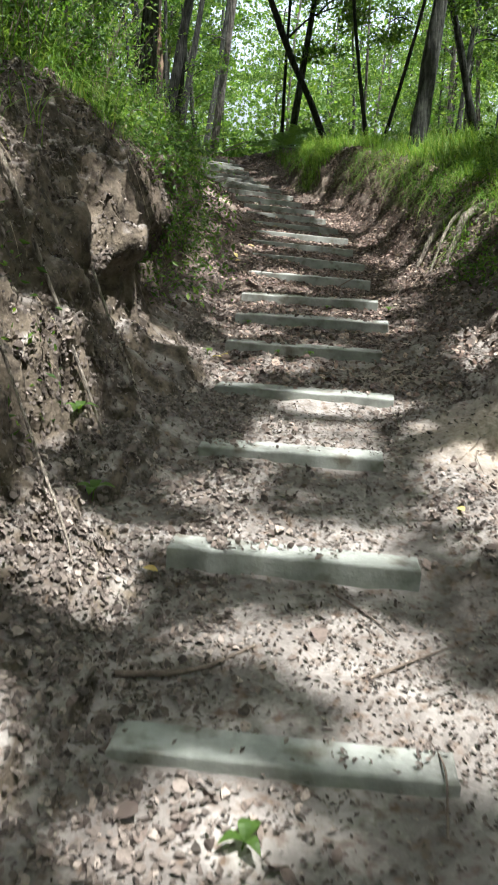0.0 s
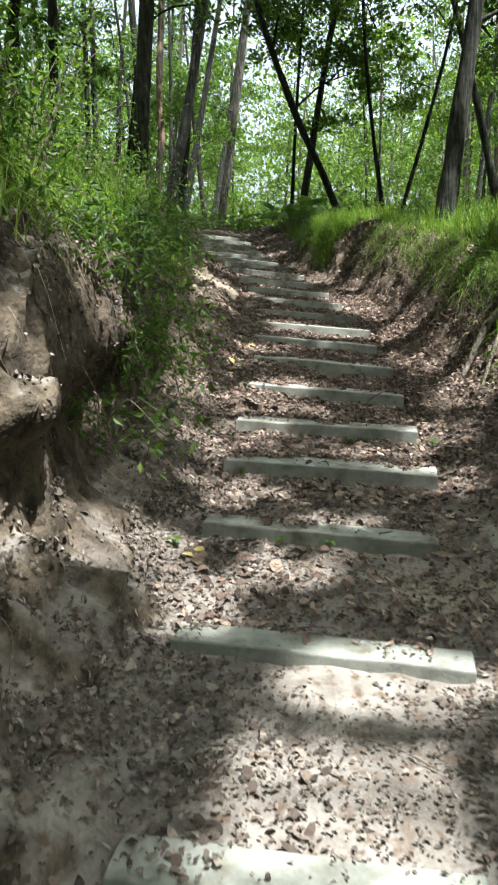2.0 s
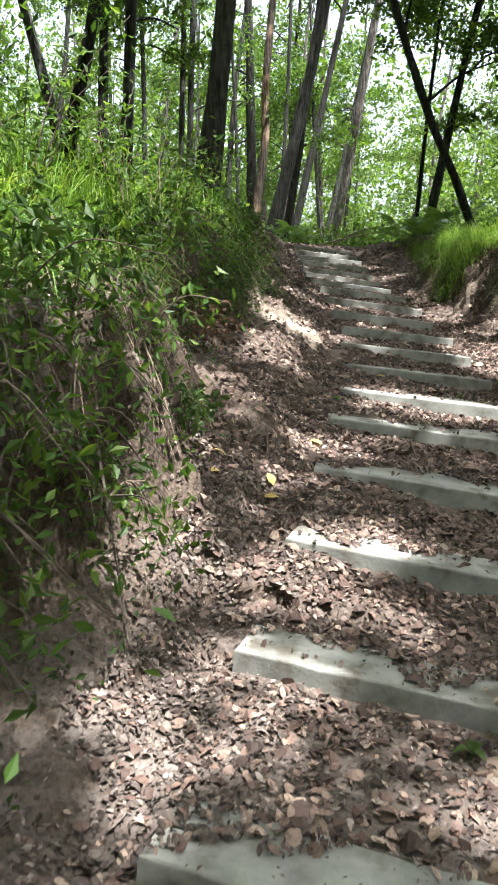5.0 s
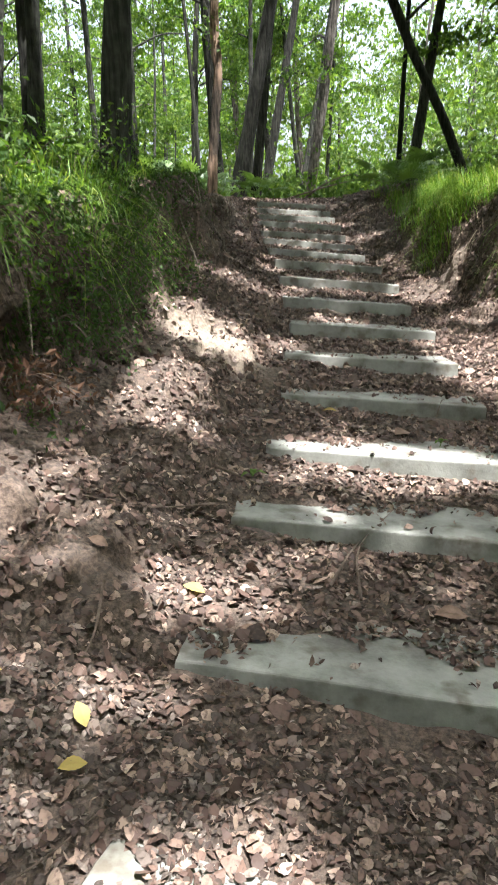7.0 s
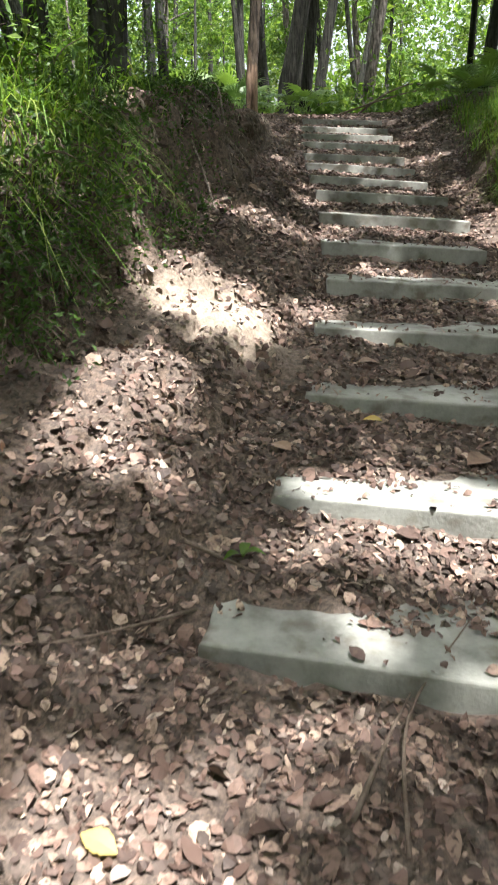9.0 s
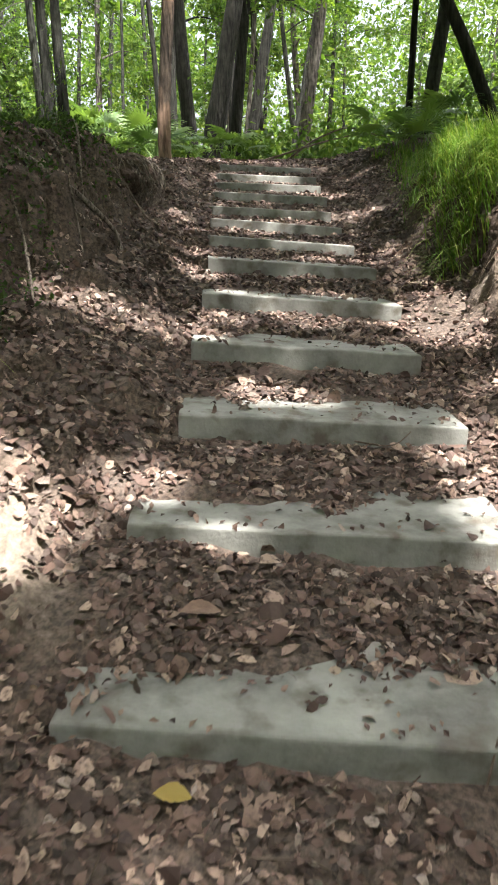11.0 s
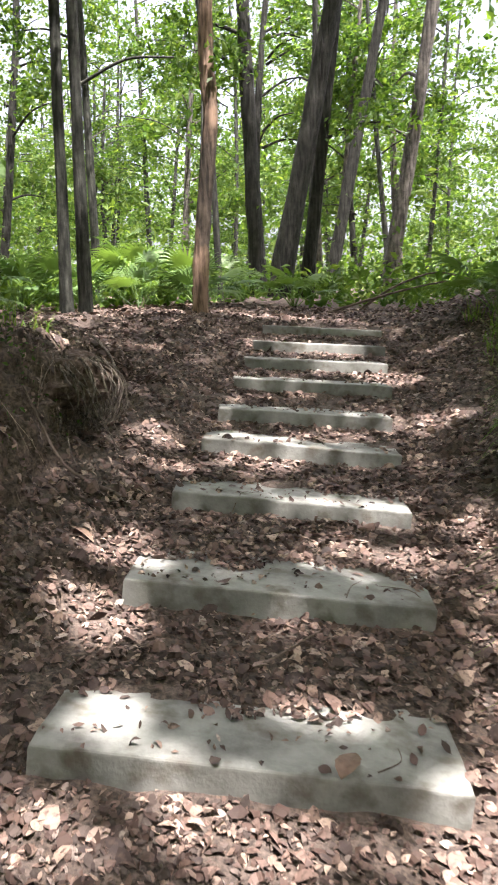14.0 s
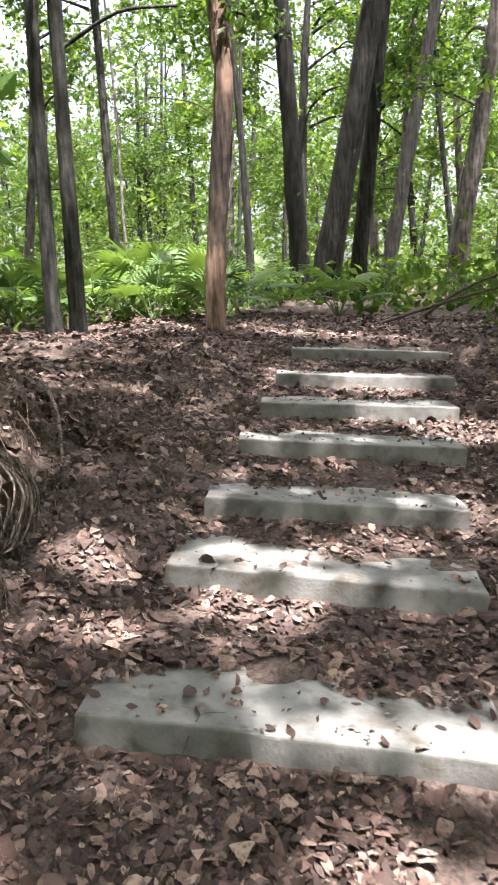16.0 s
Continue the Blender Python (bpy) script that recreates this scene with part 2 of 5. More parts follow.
def curled(centres, length, normal=None, curl=0.3):
    """Dead leaves of eight corners, lying along the ground, curled and cupped."""
    n = len(centres)
    up = unit((np.array([0, 0, 1.0]) if normal is None else normal) + rng.normal(size=(n, 3)) * 0.42)
    along = unit(np.cross(up, rng.normal(size=(n, 3))))
    across = np.cross(up, along)
    size = (length * rng.uniform(0.5, 1.2, n) * np.where(rng.random(n) < 0.08, 1.6, 1.0))[:, None]
    slim = rng.uniform(0.3, 0.85, (n, 1))
    bend = rng.uniform(-curl, curl, (n, 1)) * size
    cup = rng.uniform(-0.1, 0.25, (n, 1)) * size
    l, w = along * size / 2, across * size * slim / 2
    rows = []
    for s, t in ((-1.0, 0.0), (-0.55, 0.75), (0.0, 1.0), (0.55, 0.72), (1.0, 0.0), (0.55, -0.72), (0.0, -1.0), (-0.55, -0.75)):
        wide = t * rng.uniform(0.75, 1.15, (n, 1)) if t else 0.0
        rows.append(centres + l * s + w * wide + up * (bend * (s * s - 0.4) + cup * abs(t)))
    v = np.stack(rows, axis=1).reshape(-1, 3)
    i = np.arange(n)[:, None] * 8
    return v, np.concatenate([i + list(q) for q in ((0, 1, 7), (1, 2, 6), (1, 6, 7), (2, 3, 5), (2, 5, 6), (3, 4, 5))], axis=0)


def blades(roots, length, width, lean=0.6, droop=0.5, down=None):
    """Grass blades: three tapering pieces that bend over."""
    n = len(roots)
    turn = rng.uniform(0, 2 * np.pi, n)
    away = np.stack([np.cos(turn), np.sin(turn), np.zeros(n)], 1)
    if down is not None:
        away = unit(away * 1.0 + down)
    side = np.stack([-away[:, 1], away[:, 0], np.zeros(n)], 1)
    size = (length * rng.uniform(0.5, 1.3, n))[:, None]
    bend = lean * rng.uniform(0.2, 1.2, (n, 1))
    up = np.array([0, 0, 1.0])
    rows = []
    for k, s in enumerate((0, 0.35, 0.7, 1.0)):
        p = roots + size * (up * (s - droop * s * s * bend * 1.6) + away * bend * s ** 1.5)
        w = side * width * (1, 0.9, 0.6, 0.08)[k]
        rows += [p - w, p + w]
    v = np.stack(rows, axis=1).reshape(-1, 3)
    i = np.arange(n)[:, None] * 8
    return v, np.concatenate([i + [0, 1, 3, 2], i + [2, 3, 5, 4], i + [4, 5, 7, 6]], axis=0)


def tube(points, radii, sides=8, rough=0.08, seed=0):
    """A rough tapering tube along a smooth line through the points."""
    p, r = np.asarray(points, float), np.asarray(radii, float)
    s = np.linspace(0, 1, len(p))
    t = np.linspace(0, 1, max(2, (len(p) - 1) * 5 + 1))
    line = np.stack([np.interp(t, s, p[:, k]) for k in range(3)], 1)
    for _ in range(3):
        line[1:-1] = (line[:-2] + 2 * line[1:-1] + line[2:]) / 4
    rad = np.interp(t, s, r)
    ahead = unit(np.gradient(line, axis=0))
    side = unit(np.cross(ahead, [0.31, 0.95, 0.05]))
    other = np.cross(ahead, side)
    dice = np.random.default_rng(seed + 11)
    a = np.linspace(0, 2 * np.pi, sides, endpoint=False)
    wob = 1 + dice.normal(0, rough, (len(t), sides))
    wob += 0.5 * rough * np.sin(3 * a + dice.uniform(0, 6))[None, :]
    ring = line[:, None] + (rad[:, None, None] * wob[..., None]) * (np.cos(a)[None, :, None] * side[:, None] + np.sin(a)[None, :, None] * other[:, None])
    v = ring.reshape(-1, 3)
    f = []
    for i in range(len(t) - 1):
        for j in range(sides):
            k = (j + 1) % sides
            f.append((i * sides + j, i * sides + k, (i + 1) * sides + k, (i + 1) * sides + j))
    v = np.concatenate([v, line[:1], line[-1:]])
    for j in range(sides):
        k = (j + 1) % sides
        f.append((j, j, k, len(v) - 2)[1:] + (j,))
        f.append(((len(t) - 1) * sides + j, (len(t) - 1) * sides + k, len(v) - 1, len(v) - 1))
    return v, f


def tube_mesh(name, points, radii, mat, sides=8, rough=0.08, seed=0):
    v, f = tube(points, radii, sides, rough, seed)
    me = bpy.data.meshes.new(name)
    me.from_pydata([tuple(q) for q in v], [], [tuple(dict.fromkeys(int(i) for i in q)) for q in f])
    me.polygons.foreach_set("use_smooth", [True] * len(me.polygons))
    me.materials.append(mat)
    me.update()
    return me


# ---- the lie of the land ----
STEP_Y = [1.64, 2.60, 3.50, 4.56, 5.60, 6.60, 7.55, 8.38, 9.20, 10.19, 10.93, 11.77, 12.54, 13.35, 14.19, 15.04, 15.96, 16.92, 17.81, 18.42, 19.10, 19.72, 20.34, 20.96]
STEP_X = [-0.35, -0.29, -0.235, -0.205, -0.17, -0.115, -0.067, 0.0, 0.05, 0.045, 0.09, 0.07, -0.007, -0.055, -0.21, -0.353, -0.525, -0.74, -0.929, -1.049, -1.165, -1.28, -1.397, -1.50]
STEP_Z = [0.19, 0.32, 0.45, 0.535, 0.66, 0.76, 0.86, 1.03, 1.20, 1.343, 1.466, 1.602, 1.757, 1.901, 2.067, 2.23, 2.396, 2.533, 2.672, 2.79, 2.95, 3.08, 3.208, 3.351]
STEP_TURN = [-5, -7, -6, -8, -10, -9, -9.5, -8, 1, 4, 7, 9, 11, 13, 13, 15, 15.5, 17, 17, 20, 21, 22, 22, 22]
STEP_LONG = [0.86, 0.90, 0.86, 1.06, 1.12, 1.28, 1.29, 1.28, 1.3, 1.31, 1.3, 1.28, 1.26, 1.2, 1.18, 1.24, 1.23, 1.24, 1.26, 1.24, 1.26, 1.25, 1.25, 1.22]
STEP_DROP = [3, 3, 3, 3, 3, 3, 3, 4.3, 6, 5.8, 5.5, 5.5, 5.5, 5.5, 6, 6, 6.2, 6.5, 6.3, 5, 4.6, 4, 4, 4]
NEAR = [-3.0, 0.0, 2.0, 3.0, 4.5, 6.0, 7.5, 8.6, 9.5, 10.5, 11.5, 12.3, 13.5, 15.0, 17.0, 19.0, 20.5, 22.0]
LEFT_FOOT = [0.5, 0.5, 0.5, 0.42, 0.2, 0.27, 0.32, 0.42, 0.66, 0.82, 0.85, 0.76, 0.75, 0.68, 0.45, 0.65, 1.0, 1.5]
LEFT_WIDE = [1.2, 1.1, 0.8, 0.6, 0.5, 0.26, 0.32, 0.42, 0.42, 0.38, 0.36, 0.36, 0.4, 0.42, 0.4, 0.55, 1.0, 1.0]
LEFT_RISE = [0.6, 0.8, 1.05, 1.2, 1.25, 1.1, 1.05, 1.0, 0.9, 0.85, 0.85, 0.75, 0.72, 0.7, 0.62, 0.35, 0.12, 0.0]
RIGHT_FOOT = [0.5, 0.4, 0.35, 0.35, 0.4, 0.45, 0.45, 0.38, 0.3, 0.28, 0.28, 0.3, 0.34, 0.36, 0.3, 0.6, 1.0, 1.5]
RIGHT_WIDE = [1.0, 1.0, 1.1, 1.2, 1.3, 1.25, 1.05, 0.85, 0.85, 0.85, 0.85, 0.85, 0.7, 0.5, 0.45, 0.6, 1.0, 1.0]
RIGHT_RISE = [0.5, 0.5, 0.5, 0.55, 0.6, 0.75, 0.8, 0.85, 0.9, 0.95, 0.95, 0.9, 0.85, 0.8, 0.65, 0.35, 0.1, 0.0]
STEP_DEEP = [0.12, 0.12, 0.15, 0.15, 0.17, 0.26, 0.24, 0.25] + [0.44] * 16
SLAB_HIGH = 0.13
FACE = [0.04, 0.085, 0.055, 0.05, 0.07, 0.08, 0.085] + [0.095] * 17


def ease(a):
    a = np.clip(a, 0, 1)
    return a * a * (3 - 2 * a)


def waves(x, y, size, seed):
    """Smooth bumps between -1 and 1."""
    dice = np.random.default_rng(seed)
    out = np.zeros_like(x)
    for _ in range(7):
        a, f, s = dice.uniform(0, 6.28), dice.uniform(0.6, 1.8) / size, dice.uniform(0, 6.28)
        out += np.sin((x * np.cos(a) + y * np.sin(a)) * f * 6.28 + s)
    return out / 4


def left_edge(y):
    return np.interp(y, STEP_Y, STEP_X)


def ground(x, y, slabs=True):
    """The height of the ground."""
    x, y = np.asarray(x, float), np.asarray(y, float)
    ys, zs = np.array([-200.0, -1.0, 0.7] + STEP_Y + [23.0, 31.0, 60.0, 400.0]), np.array([-3.0, -0.03, 0.05] + STEP_Z + [3.50, 4.0, 4.6, 5.5])
    edge = left_edge(y)
    u = x - edge
    skew = np.interp(y, STEP_Y, np.tan(np.radians(STEP_TURN)))
    yy = y - np.clip(u, -1.2, 2.2) * skew
    edge = left_edge(yy)
    u = x - edge
    smooth = np.interp(yy, ys, zs)
    k = np.clip(np.searchsorted(STEP_Y, yy) - 1, 0, len(STEP_Y) - 2)
    y0, y1 = np.array(STEP_Y)[k], np.array(STEP_Y)[k + 1]
    z0, z1 = np.array(STEP_Z)[k], np.array(STEP_Z)[k + 1]
    behind = yy - y0
    f = (behind - 0.2) / (y1 - y0 - 0.2)
    f0, f1 = np.array(FACE)[k], np.array(FACE)[k + 1]
    tread = z0 - 0.030 + np.clip(f, 0, 1) * (z1 - f1 - z0 + 0.030)
    tread = tread + 0.06 * np.clip(1 - u / 0.75, 0, 1) * ease((behind - 0.12) / 0.2) * (yy > 8) * (yy < 12.9)
    tread = np.where(behind < 0.2, z0 - f0 + (f0 - 0.03) * ease((behind - 0.03) / 0.09), tread)
    on = ease((yy - STEP_Y[0]) / 0.05 + 1) * (yy >= STEP_Y[0]) * (yy < STEP_Y[-1])
    last = (yy >= STEP_Y[-1]) & (yy < STEP_Y[-1] + 1.0)
    tread = np.where(last, STEP_Z[-1] - 0.095 + 0.065 * ease((behind - 0.03 - (y1 - y0)) / 0.09) + 0.06 * np.clip(behind - (y1 - y0), 0, 1), tread)
    on = np.where(last, ease(1 - (yy - STEP_Y[-1])), on)
    wide = ease(1 - np.maximum(-u - 0.15, u - 1.45) / 0.5)
    on = on * wide
    first = (yy < STEP_Y[0]) & (yy > 0)
    smooth = np.where(first, np.interp(yy, [0, STEP_Y[0]], [0.0, STEP_Z[0] - FACE[0]]), smooth)
    base = smooth * (1 - on) + tread * on
    drop = np.interp(yy, STEP_Y, np.tan(np.radians(STEP_DROP))) * np.interp(yy, [20.5, 22.5], [1, 0])
    base = base - drop * np.clip(u, -0.3, 1.35)
    length = np.interp(yy, STEP_Y, STEP_LONG)
    wob = 0.10 * waves(x, y, 1.1, 3) + 0.05 * waves(x, y, 0.35, 4)
    d = -u + wob
    foot, wid, rise = (np.interp(yy, NEAR, q) for q in (LEFT_FOOT, LEFT_WIDE, LEFT_RISE))
    z = base + np.interp(y, [3.5, 4.5, 8.0, 10.5, 12.6, 14.5, 17, 19], [0.42, 0.28, 0.28, 0.42, 0.42, 0.3, 0.26, 0.04]) * np.clip(d, 0, foot) * ease(d / 0.3) + rise * ease((d - foot) / wid)
    far = np.maximum(d - foot - wid, 0)
    lid = np.interp(y, [-60, 0, 8, 20, 31, 60, 400], [1.8, 3.4, 3.2, 3.40, 4.0, 4.6, 5.5])
    z = np.where(d > 0, z + np.clip(lid - z, 0, None) * (1 - np.exp(-far * np.interp(y, [0, 3, 6, 8.5, 10], [0.8, 1.0, 0.7, 0.35, 0.22]))), z)
    e = u - length + 0.5 * wob
    foot, wid, rise = (np.interp(yy, NEAR, q) for q in (RIGHT_FOOT, RIGHT_WIDE, RIGHT_RISE))
    zr = base + 0.22 * np.clip(e, 0, foot) + rise * ease((e - foot) / wid)
    far = np.maximum(e - foot - wid, 0)
    zr = zr + np.clip(lid - zr, 0, None) * (1 - np.exp(-far * 0.14))
    z = np.where(e > 0, zr, z)
    path = ease(1 - np.maximum(-u, u - length) / 0.6)
    path = np.maximum(path, 0.7 * ease((y - 17) / 3))
    z = z + (1 - 0.75 * path) * (0.05 * waves(x, y, 0.6, 5) + 0.025 * waves(x, y, 0.2, 6)) + 0.006 * waves(x, y, 0.25, 8)
    bank = ease((np.maximum(d, e) - 0.3) / 0.3) * (np.abs(u) < 5)
    z = z + bank * 0.03 * waves(x * 1.0, y, 0.12, 9)
    return z


def slope(x, y):
    """Ground normals."""
    h = 0.04
    gx, gy = (ground(x + h, y) - ground(x - h, y)) / (2 * h), (ground(x, y + h) - ground(x, y - h)) / (2 * h)
    return unit(np.stack([-gx, -gy, np.ones_like(gx)], -1))


def spread(lo, hi, fine_lo, fine_hi, step):
    a = list(np.arange(fine_lo, fine_hi + step / 2, step))
    s, p = step, a[-1]
    while p < hi:
        s *= 1.22
        p += s
        a.append(p)
    s, p, b = step, a[0], []
    while p > lo:
        s *= 1.22
        p -= s
        b.append(p)
    return np.array(b[::-1] + a)


gx, gy = spread(-300, 300, -2.6, 3.2, 0.034), spread(-200, 400, -0.6, 22.5, 0.034)
gy = np.unique(np.round(np.concatenate([gy[(gy < 2.0) | (gy > 8.0)], np.arange(2.0, 8.01, 0.022)]), 4))
gx = np.unique(np.round(np.concatenate([gx[(gx < -1.75) | (gx > -0.3)], np.arange(-1.75, -0.29, 0.019)]), 4))
GX, GY = np.meshgrid(gx, gy)
GZ = ground(GX, GY)
n = len(gx)
idx = (np.arange(len(gy) - 1)[:, None] * n + np.arange(n - 1)[None]).ravel()[:, None]


def lumps(p, size, seed):
    """Smooth bumps in space between about -1 and 1."""
    dice_ = np.random.default_rng(seed)
    out = np.zeros(len(p))
    for _ in range(9):
        way = unit(dice_.normal(size=3)) * dice_.uniform(0.6, 1.7) / size * 6.28
        out += np.sin(p @ way + dice_.uniform(0, 6.28))
    return out / 4.5


def hollow(x, y):
    """How deeply the foot of the left bank is undercut."""
    h = ground(x, y) - np.interp(y, STEP_Y, STEP_Z)
    left = x < left_edge(y) - 0.18
    low = ease((y - 3.5) / 1.2) * ease((8.3 - y) / 0.7) * ease((h - 0.06) / 0.16) * ease((0.80 - h) / 0.2)
    low = low + ease((y - 9.3) / 0.5) * ease((12.2 - y) / 0.4) * ease((h - 0.30) / 0.12) * ease((0.92 - h) / 0.2)
    high = ease((y - 16.6) / 0.5) * ease((18.9 - y) / 0.5) * ease((h - 0.06) / 0.08) * ease((0.42 - h) / 0.12)
    return low * left, high * left * (x > left_edge(y) - 1.6)


# The steep faces are eroded: clods, hollows and ledges
HOLLOW = hollow(GX.ravel(), GY.ravel())
GP = np.stack([GX, GY, GZ], -1)
GN = unit(np.cross(np.gradient(GP, axis=1), np.gradient(GP, axis=0)))
GP, GN = GP.reshape(-1, 3), GN.reshape(-1, 3)
steep = ease((0.88 - GN[:, 2]) / 0.3) * (np.abs(GP[:, 0]) < 4) * (GP[:, 1] > -0.5) * (GP[:, 1] < 21)
warp = GP + 0.05 * np.stack([lumps(GP, 0.3, 51), lumps(GP, 0.3, 52), lumps(GP, 0.3, 53)], 1)
GP = GP + GN * (steep * (0.06 * np.abs(lumps(warp, 0.42, 41)) + 0.028 * lumps(warp, 0.17, 42) + 0.014 * lumps(warp, 0.08, 43) - 0.03))[:, None]
GP = GP + HOLLOW[0][:, None] * [-0.21, 0.05, 0.0] * (0.85 + 0.08 * lumps(warp, 0.5, 44))[:, None] + HOLLOW[1][:, None] * [-0.10, 0.26, 0.0]
SKIN = GP.reshape(len(gy), len(gx), 3)


def skin(x, y):
    """Places on the eroded ground over or beside the plan's x, y."""
    i = np.clip(np.searchsorted(gx, x) - 1, 0, len(gx) - 2)
    j = np.clip(np.searchsorted(gy, y) - 1, 0, len(gy) - 2)
    a, b = ((x - gx[i]) / (gx[i + 1] - gx[i]))[:, None], ((y - gy[j]) / (gy[j + 1] - gy[j]))[:, None]
    return (SKIN[j, i] * (1 - a) + SKIN[j, i + 1] * a) * (1 - b) + (SKIN[j + 1, i] * (1 - a) + SKIN[j + 1, i + 1] * a) * b


earth = new("ground", mesh("ground", GP, idx + [0, 1, n + 1, n], SOIL, True))
tagged(earth, "grey sandy soil and clay banks, darkened as if shaded, of a woodland gully", "ground", kind="structure")


# ---- steps ----
def block(long, deep, top, bottom, front, edge, seed):
    """A worn block with a rounded upper edge."""
    bm = bmesh.new()
    bmesh.ops.create_grid(bm, x_segments=26, y_segments=5, size=0.5)
    for v in bm.verts:
        v.co = ((v.co.x + 0.5) * long, front + (v.co.y + 0.5) * (deep - front), top)
    made = bmesh.ops.extrude_face_region(bm, geom=bm.faces[:])
    for v in [g for g in made["geom"] if isinstance(g, bmesh.types.BMVert)]:
        v.co.z = bottom
    bmesh.ops.recalc_face_normals(bm, faces=bm.faces[:])
    rim = [e for e in bm.edges if all(abs(v.co.z - top) < 1e-6 for v in e.verts) and any(f.normal.z < 0.5 for f in e.link_faces)]
    bmesh.ops.bevel(bm, geom=rim, offset=edge, segments=3, profile=0.55, affect="EDGES")
    for v in bm.verts:
        q = v.co + Vector((seed * 3.1, 0, 0))
        v.co.z += 0.004 * noise.noise(q * 2) + 0.0015 * noise.noise(q * 19)
        v.co.y += 0.006 * noise.noise(q * 1.5 + Vector((0, 0, 9))) + 0.0015 * noise.noise(q * 23)
        v.co.x += 0.010 * noise.noise(q * 6 + Vector((5, 0, 0)))
        if v.co.y < front + 0.03 and v.co.z > top - 0.03:
            v.co.z -= 0.012 * max(0.0, noise.noise(q * 5 + Vector((0, 7, 0))) - 0.25)
            v.co.y += 0.010 * max(0.0, noise.noise(q * 7 + Vector((3, 0, 0))) - 0.2)
    pieces = []
    for name in ("tread", "riser"):
        piece = bm.copy()
        gone = [f for f in piece.faces if (f.calc_center_median().z > top - edge * 1.2) == (name == "riser")]
        bmesh.ops.delete(piece, geom=gone, context="FACES")
        me = bpy.data.meshes.new(name)
        piece.to_mesh(me)
        piece.free()
        me.materials.append(SLAB)
        pieces.append(me)
    bm.free()
    return pieces


def step_slab(i):
    """A worn slab with a rounded nosing, its foot buried."""
    ob = new("step")
    ob.matrix_world = Matrix.Translation((STEP_X[i], STEP_Y[i], STEP_Z[i])) @ pose(0, 0, 0, 0, 0, STEP_TURN[i]) @ pose(0, 0, 0, 0, STEP_DROP[i], 0)
    for me in block(STEP_LONG[i], STEP_DEEP[i], 0.0, -SLAB_HIGH, -0.003, 0.012, i):
        part(me.name.split(".")[0], me, ob)
    return tagged(ob, "weathered grey-green step slab half buried in dead leaves", "step", "steps of the trail")


for i in range(len(STEP_Y)):
    step_slab(i)

